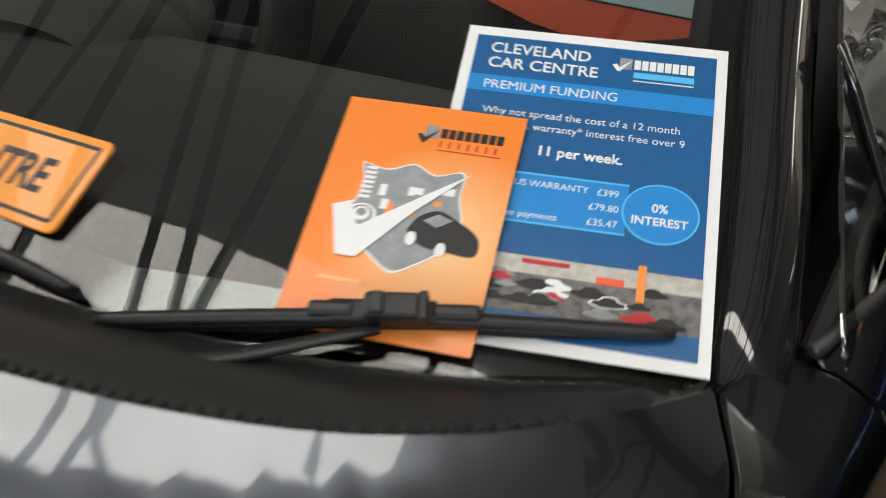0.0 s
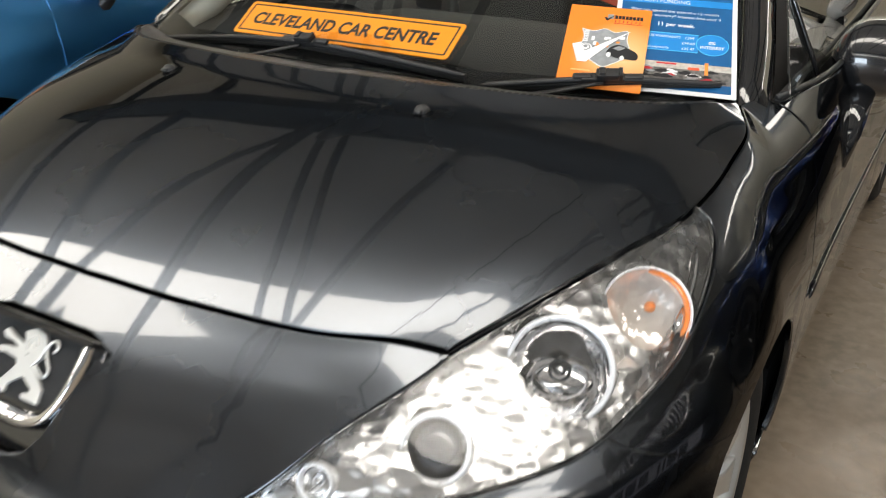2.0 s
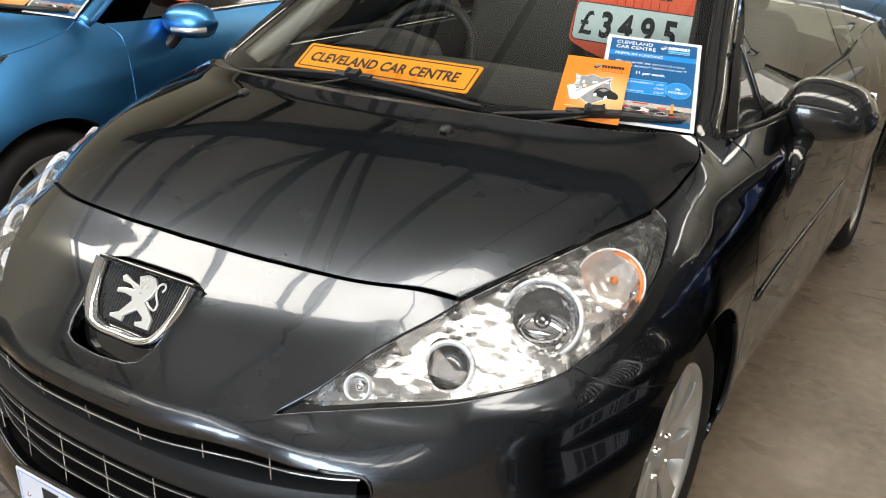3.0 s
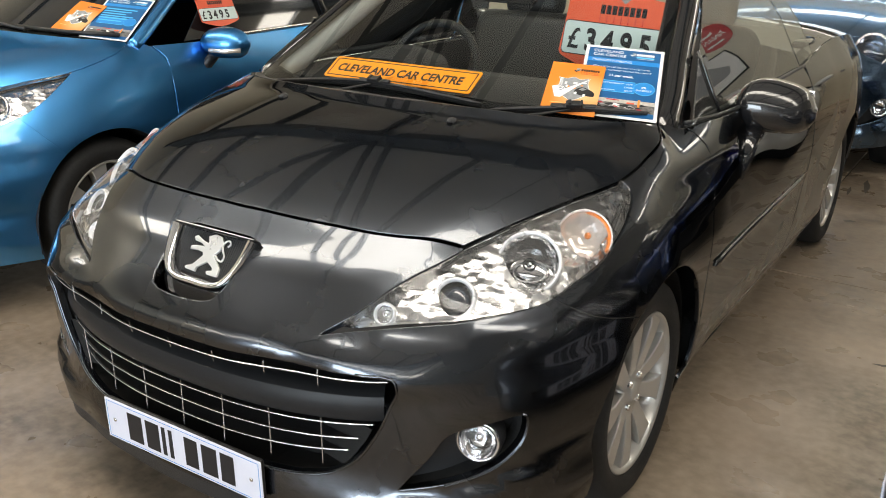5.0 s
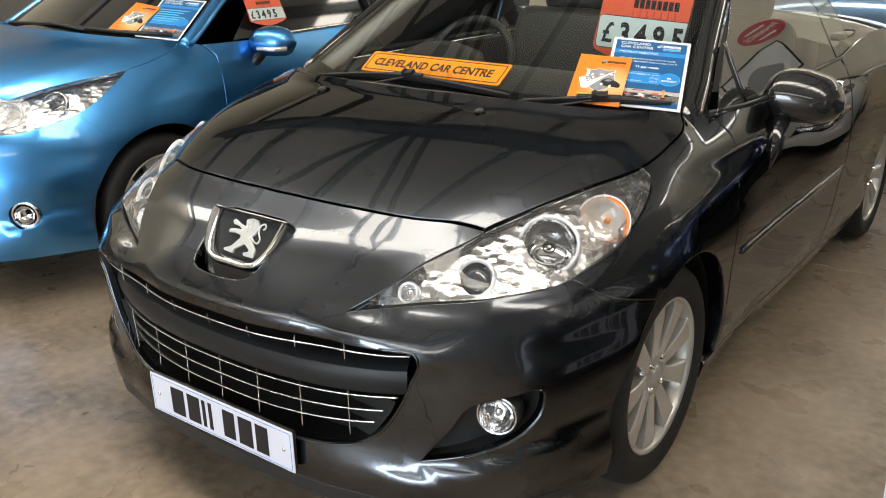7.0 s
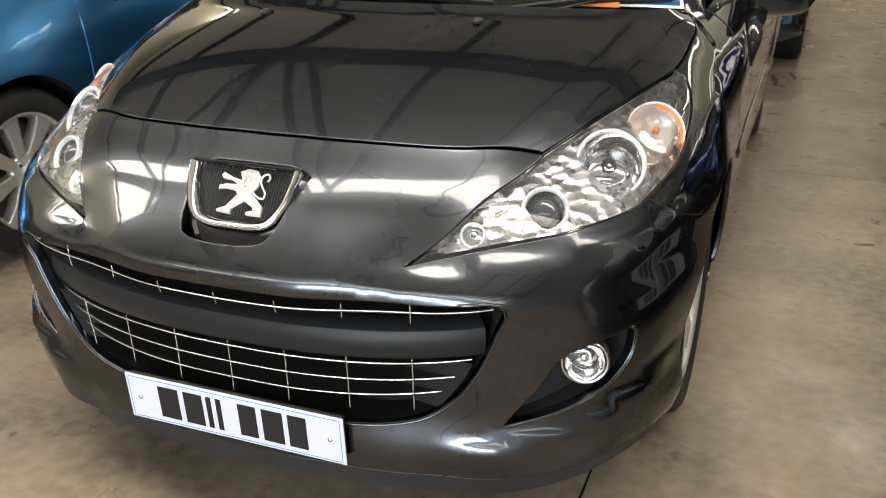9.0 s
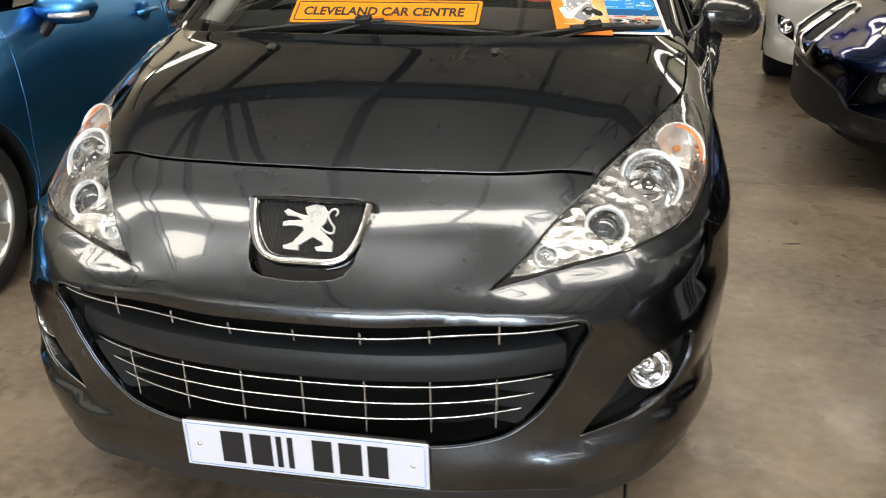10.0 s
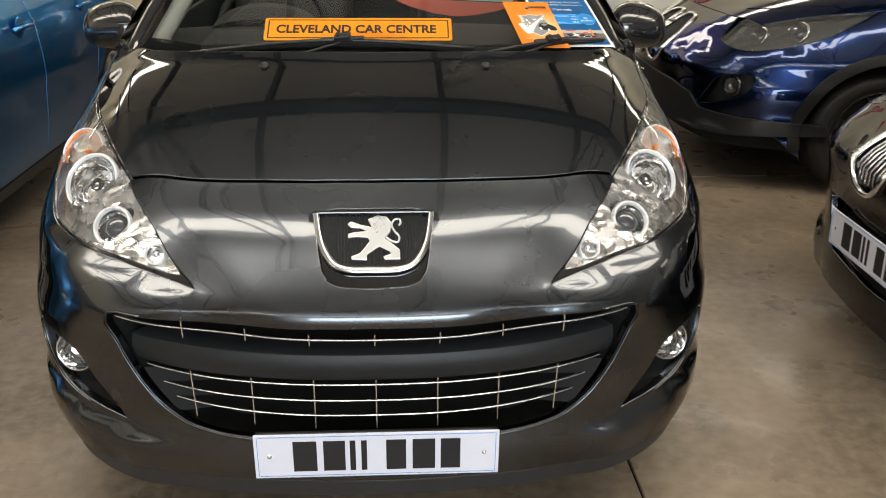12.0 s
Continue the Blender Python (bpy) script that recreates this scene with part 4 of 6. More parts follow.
SCUTTLE = material("scuttle_plastic", (0.02, 0.02, 0.02), rough=0.38, grain=0.25, scale=300, bump=0.06, bump_scale=700, blot=0.2, blot_scale=5)


# ---------- windscreen, pillars and side glass ----------
def screen(x, y):
    return np.stack([x, y, 1.05 + 0.54 * (y - 0.995 - 0.48 * x * x)], 1)


def on_screen(x, y, lift=0.0):
    p = Vector(screen(np.array([x]), np.array([y]))[0])
    return p + screen_normal(x, y) * lift


def screen_normal(x, y):
    return Vector((0.54 * 0.96 * x, -0.54, 1)).normalized()


side_edge = spline([(0.703, 1.055), (0.69, 1.12), (0.636, 1.314), (0.575, 1.55), (0.55, 1.64)], 24)
base_edge = spline([(0, 0.862), (0.30, 0.893), (0.55, 0.972), (0.703, 1.055)], 24)
top_edge = spline([(0.55, 1.64), (0.3, 1.60), (0, 1.585)], 12)
scr_half = [tuple(p) for p in base_edge] + [tuple(p) for p in side_edge[1:]] + [tuple(p) for p in top_edge[1:]]
wind = panel("windscreen", mirrored(scr_half), screen, GLASS, car, depth=0.005, gap=0.001, label="raked clear windscreen")
wind.visible_shadow = False
panel("windscreen_band", mirrored([(0, 0.868), (0.30, 0.899), (0.55, 0.978), (0.697, 1.06), (0.55, 1.62), (0.52, 1.61), (0.66, 1.10), (0.5, 1.0), (0.28, 0.935), (0, 0.91)]), lambda x, y: screen(x, y) - np.stack([0 * x, 0 * x, 0 * x + 0.008], 1), GLOSS_BLACK, car, depth=0, label="black printed windscreen border")
cowl = [tuple(p) for p in spline([(0, 0.766), *[(x, y + 0.005) for x, y in list(zip(REAR_X, REAR_Y))[1:7]], (0.70, 1.05)], 24)] + [tuple(p) for p in base_edge[::-1][1:]]


def scuttle(x, y):
    a = np.abs(x)
    y0, y1 = cubic(REAR_X, REAR_Y, a), cubic([0, 0.30, 0.55, 0.703], [0.862, 0.893, 0.972, 1.055], a)
    t = np.clip((y - y0) / np.maximum(y1 - y0, 0.02), -0.2, 1.2)
    z0, z1 = bonnet_z(x, y0 - 0.03) - 0.004, screen(x, y1)[:, 2] - 0.004
    return np.stack([x, y, z0 + (z1 - z0) * t + 0.011 * np.sin(np.pi * np.clip(t, 0, 1))], 1)


panel("cowl", mirrored(cowl), scuttle, SCUTTLE, car, gap=-0.006, depth=0.02, label="black plastic scuttle panel")
# toothed rubber seal along the bonnet's rear edge
seal = []
for x in np.arange(-0.655, 0.656, 0.0115):
    y = float(cubic(REAR_X, REAR_Y, abs(x)))
    slope = float(cubic(REAR_X, REAR_Y, abs(x) + 0.005) - cubic(REAR_X, REAR_Y, abs(x) - 0.005)) / 0.01 * (1 if x > 0 else -1)
    z = float(bonnet_z(np.array([x]), np.array([y]))[0])
    seal.append(block(0.0085, 0.009, 0.006, 0.0015, 1, Matrix.Translation((x, y + 0.003, z - 0.0075)) @ pose(0, 0, 0, 12, 0, math.degrees(math.atan(slope)) + 12)))
tagged(part("bonnet_seal", joined(*seal), RUBBER, car), "toothed black rubber seal", kind="stuff")


def pillar(s):
    rows = []
    pts = [(0.700, 1.035), *[tuple(p) for p in side_edge[1:]]]
    for k, (x, y) in enumerate(pts):
        p = on_screen(x, y)
        low = 0.022 * max(0, 1 - k / 6)
        rows.append([(s * (p.x + dx), p.y + dy, p.z + dz) for dx, dy, dz in ((-0.004, 0, -0.006), (0.004, 0, 0.004), (0.014, 0.003, 0.008 - 0.1 * low), (0.028, 0.008, 0.004 - 0.3 * low), (0.050, 0.018, -0.012 - 0.6 * low), (0.056, 0.028, -0.034 - low), (0.02, 0.034, -0.05 - low), (-0.006, 0.012, -0.03))])
        if k == 0:
            rows[0] = [(x, y, z - 0.05) for x, y, z in rows[0]]
    # gloss black stands in for body paint that mirrors dark surroundings
    part("windscreen_pillar", loft(rows, closed=True, caps=True), GLOSS_BLACK, car, "windscreen pillar, its body paint blackened for dark reflections", smooth=True)
    part("pillar_trim", tube([(s * (x - 0.02), y + 0.02, on_screen(x, y).z - 0.045) for x, y in pts[2:]], 0.035, 8), PALE_TRIM if s < 0 else TRIM, car, smooth=True)


for s in (1, -1):
    pillar(s)
part("windscreen_header", tube([(x, 1.60 + 0.05 * (x / 0.55) ** 2 * 0.9, on_screen(x, 1.60 + 0.045 * (x / 0.55) ** 2).z + 0.004) for x in np.linspace(-0.58, 0.58, 20)], 0.035, 10, flat=0.5), PAINT, car, smooth=True)


def side_glass(y, z):
    return np.stack([0.782 - 0.46 * (z - 0.95) - 0.10 * np.maximum(z - 1.15, 0) + 0 * y, y, z], 1)


for s in (1, -1):
    w = panel("door_glass", [(1.13, 0.95), (1.17, 0.985), (1.34, 1.105), (1.57, 1.25), (1.70, 1.305), (2.0, 1.335), (2.22, 1.32), (2.36, 1.15), (2.42, 0.955)], side_glass, SIDE_GLASS if s > 0 else GLASS, car, side=s, depth=0.004, step=0.03, grid=0.08)
    w.visible_shadow = False
    w = panel("quarter_glass", [(2.43, 0.955), (2.37, 1.15), (2.24, 1.32), (2.45, 1.27), (2.62, 1.12), (2.70, 0.97)], side_glass, SIDE_GLASS if s > 0 else GLASS, car, side=s, depth=0.004, step=0.03, grid=0.08)
    w.visible_shadow = False
    part("glass_divider", tube([(s * 0.793, 1.36, 0.93), (s * 0.763, 1.355, 1.0), (s * 0.726, 1.35, 1.08), (s * 0.704, 1.35, 1.12)], 0.008, 8, flat=0.6), GLOSS_BLACK, car, smooth=True)
    part("window_seal", tube([(s * (float(table_at(UA + y - AXIS, 0.958)[0]) - 0.006), y, 0.958 + 0.008 * max(0, (y - 1.2) / 1.2)) for y in np.linspace(1.13, 2.44, 20)], 0.006, 6), PLASTIC, car, smooth=True)
    # rubbing strip with a raised bead
    ys = np.linspace(1.235, 2.40, 24)
    part("rubbing_strip", tube([(s * (float(table_at(UA + y - AXIS, 0.545)[0]) + 0.003), y, 0.540 + 0.012 * (y - 1.25)) for y in ys], 0.014, 8, taper=[0.3] + [1] * 22 + [0.3], flat=0.45, up=(1, 0, 0)), GLOSS_BLACK, car, smooth=True)
    part("strip_trim", tube([(s * (float(table_at(UA + y - AXIS, 0.555)[0]) + 0.004), y, 0.553 + 0.012 * (y - 1.25)) for y in ys], 0.003, 6), GLOSS_BLACK, car, smooth=True)
    # door handle
    part("door_handle", put(block(0.022, 0.19, 0.03, 0.01, 3), Matrix.Translation((s * 0.862, 2.24, 0.80))), PAINT, car, smooth=True)


MIRROR_SHELL = material("mirror_shell", (0.012, 0.012, 0.013), rough=0.20, metal=0.0, coat=1.0, grain=0.2, scale=900)


def mirror(s):
    rows = []
    cx, cy, cz = 0.897, 1.545, 0.942
    for f in np.linspace(-1, 1, 13):
        k = max(0.05, 1 - abs(f) ** 4) ** 0.5
        hz, hy = 0.086 * k * (1.0 - 0.14 * f), 0.075 * k
        row = []
        for a in np.linspace(0, 2 * math.pi, 20, endpoint=False):
            yy = -math.cos(a) * hy * (1.25 if math.cos(a) > 0 else 0.30)
            row.append((s * (cx + 0.110 * f), cy + yy + 0.03 * f, cz + math.sin(a) * hz * (1.0 - 0.30 * max(0, -f) ** 1.5 if math.sin(a) > 0 else 0.85) - 0.012 * f + 0.01))
        rows.append(row)
    m = part("door_mirror", loft(rows, closed=True, caps=True), MIRROR_SHELL, car, "dark glossy door mirror", smooth=True)
    part("mirror_stalk", tube([(s * 0.835, 1.42, 0.755), (s * 0.842, 1.45, 0.82), (s * 0.848, 1.49, 0.90)], 0.034, 10, taper=[0.75, 1.0, 1.05], flat=0.7), GLOSS_BLACK, m, smooth=True)
    part("mirror_glass", put(block(0.19, 0.004, 0.11, 0.04, 3), Matrix.Translation((s * cx, cy + 0.025, cz + 0.01)) @ pose(0, 0, 0, 0, 0, s * 8)), CHROME, m)


for s in (1, -1):
    mirror(s)

# washer jets
for s in (1, -1):
    p = bonnet(np.array([0.285 * s]), np.array([0.712]))[0]
    part("washer_jet", put(joined(dome(0.013, 0.010, 16, 4), block(0.014, 0.022, 0.007, 0.002, 1, pose(0, -0.006, 0.004))), Matrix.Translation(p) @ pose(0, 0, 0, 14, 0, 0)), PLASTIC, car, smooth=True)


# ---------- wipers ----------
def wiper(a, hub, b, root, mid, name="wiper"):
    """Blade from a to b over the hub on the screen; an arm from its root."""
    up = 0.013
    blade = spline([on_screen(*a, up), on_screen(*hub, up + 0.004), on_screen(*b, up)], 24)
    w = part(name, tube(blade, 0.0062, 8, taper=[0.5] + [1] * 22 + [0.7], flat=0.9), PLASTIC, car, "black flat-blade windscreen wiper", smooth=True)
    rub = [tuple(Vector(p) - screen_normal(p[0], p[1]) * 0.009) for p in blade]
    part("wiper_rubber", tube(rub, 0.005, 6, flat=1.4), RUBBER, w)
    d = (Vector(blade[13]) - Vector(blade[11])).normalized()
    c = Vector(blade[int(np.argmin([(Vector(p) - on_screen(*hub, up)).length for p in blade]))])
    m = Matrix.Translation(c + Vector((0, 0, 0.006))) @ Matrix((d, screen_normal(*hub).cross(d).normalized(), screen_normal(*hub))).transposed().to_4x4()
    part("wiper_joint", joined(block(0.078, 0.018, 0.013, 0.003, 2, m @ pose(-0.004, 0, -0.006)), block(0.040, 0.020, 0.013, 0.003, 2, m @ pose(0.004, 0, 0.004)), block(0.010, 0.016, 0.005, 0.001, 1, m @ pose(-0.006, 0, 0.012)), block(0.006, 0.021, 0.015, 0.001, 1, m @ pose(0.026, 0, 0.004)), block(0.034, 0.013, 0.010, 0.004, 2, m @ pose(-0.040, 0, -0.002)), block(0.036, 0.013, 0.010, 0.004, 2, m @ pose(0.048, 0, -0.003))), PLASTIC, w, smooth=False)
    arm = spline([on_screen(*root, 0.016), on_screen(*mid, 0.020), c + Vector((0, -0.010, -0.004))], 16)
    part("wiper_arm", tube(arm, 0.010, 8, taper=list(np.linspace(1.3, 0.6, 16)), flat=0.5), PLASTIC, w, smooth=True)
    part("wiper_pivot", put(dome(0.022, 0.02, 20, 5), Matrix.Translation(on_screen(*root, 0.008))), PLASTIC, w, smooth=True)


wiper((0.300, 0.884), (0.487, 0.975), (0.670, 1.069), (0.20, 0.842), (0.372, 0.882))
wiper((-0.655, 0.988), (-0.080, 0.896), (0.265, 0.894), (-0.60, 0.955), (-0.25, 0.846))

# ---------- cabin ----------
part("dashboard", loft([[(x, y + 0.09 * x * x * 4 * f, z - 0.06 * x * x) for x in np.linspace(-0.66, 0.66, 20)] for y, z, f in ((0.93, 0.96, 1), (1.05, 0.985, 1), (1.25, 1.0, 0.6), (1.42, 0.985, 0.3), (1.46, 0.95, 0.2), (1.47, 0.75, 0.1), (1.40, 0.45, 0))]), TRIM, car, "black soft-touch dashboard", smooth=True)
part("instrument_hood", loft([[(-0.37 + 0.17 * math.cos(a), y, 0.965 + (h * max(0, math.sin(a)))) for a in np.linspace(0, math.pi, 14)] for y, h in ((1.30, 0.045), (1.40, 0.07), (1.47, 0.075), (1.48, 0.05))]), TRIM, car, smooth=True)
sw = Matrix.Translation((-0.37, 1.62, 0.93)) @ pose(0, 0, 0, 66, 0, 0)
steer = part("steering_wheel", put(tube([(0.185 * math.cos(a), 0.185 * math.sin(a), 0) for a in np.linspace(0, 2 * math.pi, 49)], 0.016, 10, caps=False), sw), SEAT, car, "black leather steering wheel", smooth=True)
part("steering_boss", joined(put(dome(0.07, 0.035, 24, 5), sw), *[block(0.13, 0.03, 0.02, 0.006, 2, sw @ pose(0, 0, 0, 0, 0, a) @ pose(0.115, 0, 0)) for a in (0, 180, 250, 290)]), TRIM, steer)
part("cabin_floor", box_at(-0.74, 0.74, 1.3, 3.1, 0.30, 0.36), TRIM, car)
for s in (1, -1):
    part("cabin_side", box_at(s * 0.755 - 0.01, s * 0.755 + 0.01, 1.15, 2.75, 0.3, 0.95, 0.005), TRIM, car)
for s in (1, -1):
    def cushion(sx, sy, sz, bulge, m):
        bm = block(sx, sy, sz, min(sx, sy, sz) * 0.42, 4, m)
        return bm
    seat = part("seat", cushion(0.50, 0.50, 0.17, 0.02, Matrix.Translation((s * 0.37, 1.98, 0.50)) @ pose(0, 0, 0, -8, 0, 0)), SEAT, car, "black leather front seat", smooth=True)
    part("backrest", cushion(0.50, 0.17, 0.62, 0.02, Matrix.Translation((s * 0.37, 2.32, 0.80)) @ pose(0, 0, 0, -20, 0, 0)), SEAT, seat, smooth=True)
    part("headrest", cushion(0.27, 0.11, 0.19, 0.02, Matrix.Translation((s * 0.37, 2.46, 1.17)) @ pose(0, 0, 0, -14, 0, 0)), SEAT, seat, smooth=True)
    for k in (-0.05, 0.05):
        part("headrest_post", tube([(s * 0.37 + k, 2.43, 1.02), (s * 0.37 + k, 2.45, 1.12)], 0.006, 8), CHROME, seat)
part("rear_bench", block(1.1, 0.25, 0.55, 0.06, 3, Matrix.Translation((0, 2.95, 0.72)) @ pose(0, 0, 0, -15, 0, 0)), SEAT, car, smooth=True)
# rear deck behind the cabin
deck = [[(x, y, z - 0.05 * (x / 0.72) ** 4) for x in np.linspace(-w, w, 17)] for y, w, z in ((2.70, 0.765, 1.02), (2.95, 0.765, 1.055), (3.3, 0.76, 1.06), (3.7, 0.73, 1.03), (3.93, 0.67, 0.96), (4.02, 0.65, 0.90), (4.03, 0.64, 0.4), (3.98, 0.62, 0.2))]
part("boot_lid", loft(deck), PAINT, car, smooth=True)
for s in (1, -1):
    part("deck_cover", put(block(0.05, 0.24, 0.03, 0.013, 3), Matrix.Translation((s * 0.715, 2.74, 1.02))), GLOSS_BLACK, car, smooth=True)
rvm = part("rear_view_mirror", put(block(0.24, 0.035, 0.065, 0.016, 3), Matrix.Translation((0.0, 1.50, 1.235)) @ pose(0, 0, 0, 10, 0, -12)), TRIM, car, smooth=True)
part("mirror_stem", tube([(0, 1.50, 1.26), (0, 1.47, 1.31)], 0.01, 8), TRIM, rvm)


# ---------- papers and signs on the windscreen ----------
def sheet_frame(tl, tr, bl):
    """x along the top edge, y up the sheet, z off its face; the origin at the top left corner."""
    x = (Vector(tr) - Vector(tl)).normalized()
    y = (Vector(tl) - Vector(bl))
    y = (y - x * y.dot(x)).normalized()
    return Matrix.Translation(tl) @ Matrix((x, y, x.cross(y))).transposed().to_4x4()


def thin(x0, x1, y0, y1, lift, t=0.0003, bevel=0.0):
    """A flat print, in metres right of and below the top left corner."""
    return block(x1 - x0, y1 - y0, t, 0, 1, pose((x0 + x1) / 2, -(y0 + y1) / 2, lift))


def tick(x, y, w, lift, t=0.0003):
    k = w / 100
    pts = [(0, 48), (22, 40), (38, 66), (100, 0), (40, 100), (28, 100)]
    return plate_shape([(x + a * k, -(y + b * k * 0.8)) for a, b in pts], t, 0, pose(0, 0, lift))


def rounded(w, h, r, n=5):
    out = []
    for cx, cy, a in ((w - r, h - r, 0), (r, h - r, 90), (r, r, 180), (w - r, r, 270)):
        out += [(cx + r * math.cos(radians(a + 90 * k / n)), cy + r * math.sin(radians(a + 90 * k / n))) for k in range(n + 1)]
    return out


def ellipse(cx, cy, rx, ry, n=36):
    return [(cx + rx * math.cos(2 * math.pi * k / n), cy + ry * math.sin(2 * math.pi * k / n)) for k in range(n)]


def say(text, x, y, size, mat, parent, lift, bold=0.0, squeeze=1.0):
    lettering("lettering", text, size, mat, parent, pose(x, -y, lift), squeeze, 0.0001, bold)


def blue_sheet(m, detail=True):
    t = thing("finance_sheet", "laminated blue finance sheet with white border under the wiper", "leaflet", "windscreen papers", m=m)
    W, HH = 0.210, 0.285
    part("laminate", thin(-0.004, W + 0.004, -0.004, HH + 0.004, -0.0006, 0.0004), PAPER_WHITE, t)
    part("sheet", thin(0.005, W - 0.005, 0.006, HH - 0.006, 0.0, 0.0006), PAPER_BLUE, t)
    part("headline_band", thin(0.005, W - 0.005, 0.049, 0.066, 0.0005), MID_BLUE, t)
    say("CLEVELAND", 0.018, 0.024, 0.0155, PAPER_WHITE, t, 0.0007, 0.0002)
    say("CAR CENTRE", 0.018, 0.040, 0.0155, PAPER_WHITE, t, 0.0007, 0.0002)
    part("logo_tick", tick(0.121, 0.018, 0.016, 0.0008), PAPER_WHITE, t)
    part("logo_shield", thin(0.127, 0.137, 0.016, 0.028, 0.0005), GREY_INK, t)
    for k in range(8):
        part("logo_bar", thin(0.139 + 0.0062 * k, 0.1441 + 0.0062 * k, 0.017, 0.027, 0.0006), PAPER_WHITE, t)
    part("logo_bar", thin(0.139, 0.188, 0.030, 0.036, 0.0006), LIGHT_BLUE, t)
    part("logo_line", thin(0.139, 0.188, 0.0385, 0.0395, 0.0006), PAPER_WHITE, t)
    if not detail:
        for k in range(6):
            part("text_bar", thin(0.02, 0.17 - 0.02 * (k % 3), 0.08 + 0.016 * k, 0.087 + 0.016 * k, 0.0006), LIGHT_BLUE, t)
    else:
        say("PREMIUM FUNDING", 0.018, 0.0625, 0.0125, PAPER_WHITE, t, 0.0009)
        say("Why not spread the cost of a 12 month", 0.022, 0.088, 0.0098, PAPER_WHITE, t, 0.0007)
        say("Silver Plus warranty* interest free over 9", 0.022, 0.1005, 0.0098, PAPER_WHITE, t, 0.0007)
        say("11 per week.", 0.071, 0.1235, 0.0128, PAPER_WHITE, t, 0.0007, 0.0003)
    part("price_table", thin(0.02, 0.146, 0.142, 0.186, 0.0005), MID_BLUE, t)
    for y in (0.142, 0.186):
        part("table_rule", thin(0.02, 0.146, y - 0.0008, y + 0.0008, 0.0008), LIGHT_BLUE, t)
    if detail:
        say("SILVER PLUS WARRANTY", 0.024, 0.1535, 0.0082, PAPER_WHITE, t, 0.0008)
        say("interest free payments", 0.024, 0.1815, 0.0078, PAPER_WHITE, t, 0.0008)
        for k, tx in enumerate(("£399", "£79.80", "£35.47")):
            say(tx, 0.122 - 0.005 * (k > 0), 0.154 + 0.0135 * k, 0.0084, PAPER_WHITE, t, 0.0008)
    part("roundel", plate_shape([(x, -y) for x, y in ellipse(0.171, 0.164, 0.029, 0.0265)], 0.0003, 0, pose(0, 0, 0.0007)), LIGHT_BLUE, t)
    part("roundel_face", plate_shape([(x, -y) for x, y in ellipse(0.171, 0.164, 0.0275, 0.025)], 0.0003, 0, pose(0, 0, 0.0009)), MID_BLUE, t)
    if detail:
        say("0%", 0.164, 0.163, 0.0105, PAPER_WHITE, t, 0.0013, 0.0002)
        say("INTEREST", 0.1495, 0.1745, 0.0098, PAPER_WHITE, t, 0.0013, 0.0002)
    # printed strip picture of a forecourt, kept to plain shapes
    part("photo_strip", thin(0.005, W - 0.005, 0.214, 0.260, 0.0005), PHOTO, t)
    rng = random.Random(3)
    part("photo_wall", thin(0.005, W - 0.005, 0.2145, 0.229, 0.0006), GREY_INK if not detail else PALE_PHOTO, t)
    outline = spline([(0, 0.62), (0.06, 0.42), (0.25, 0.34), (0.36, 0.08), (0.66, 0.06), (0.80, 0.34), (0.97, 0.44), (1.0, 0.66), (0.80, 0.78), (0.2, 0.80), (0, 0.62)], 22)[:-1]
    for k in range(22 if detail else 8):
        x, y, w = 0.008 + rng.uniform(0, 0.165), 0.226 + 0.024 * (k / 22), rng.uniform(0.016, 0.030)
        part("photo_patch", plate_shape([(x + a * w, -(y + b * w * 0.42)) for a, b in outline], 0.0002, 0, pose(0, 0, 0.0008 + 0.00002 * k)), (INK, INK, GREY_INK, PAPER_WHITE, INK, RED_INK)[rng.randrange(6)], t)
    part("photo_patch", thin(0.159, 0.165, 0.210, 0.240, 0.0014), PAPER_ORANGE, t)
    part("photo_patch", thin(0.130, 0.150, 0.224, 0.230, 0.0013), RED_CARD, t)
    part("photo_patch", thin(0.075, 0.11, 0.217, 0.2205, 0.0013), RED_INK, t)
    return t


def leaflet_print():
    """Orange print that pales towards the middle of its picture."""
    m = material("leaflet_print", (0.9, 0.235, 0.022), rough=0.4, grain=0.2, scale=40, coat=0.25)
    nt = m.node_tree
    tc, mp, gr, mx = (nt.nodes.new("ShaderNode" + k) for k in ("TexCoord", "Mapping", "TexGradient", "MixRGB"))
    gr.gradient_type = "SPHERICAL"
    mp.inputs["Scale"].default_value = (11.0, 11.0, 11.0)
    mp.inputs["Location"].default_value = (-0.105 * 11, 0.125 * 11, 0)
    mx.inputs["Color1"].default_value, mx.inputs["Color2"].default_value = (0.9, 0.235, 0.022, 1), (0.95, 0.62, 0.30, 1)
    nt.links.new(tc.outputs["Object"], mp.inputs["Vector"])
    nt.links.new(mp.outputs[0], gr.inputs["Vector"])
    nt.links.new(gr.outputs["Fac"], mx.inputs["Fac"])
    nt.links.new(mx.outputs[0], nt.nodes["Principled BSDF"].inputs["Base Color"])
    return m


LEAFLET_PRINT = leaflet_print()


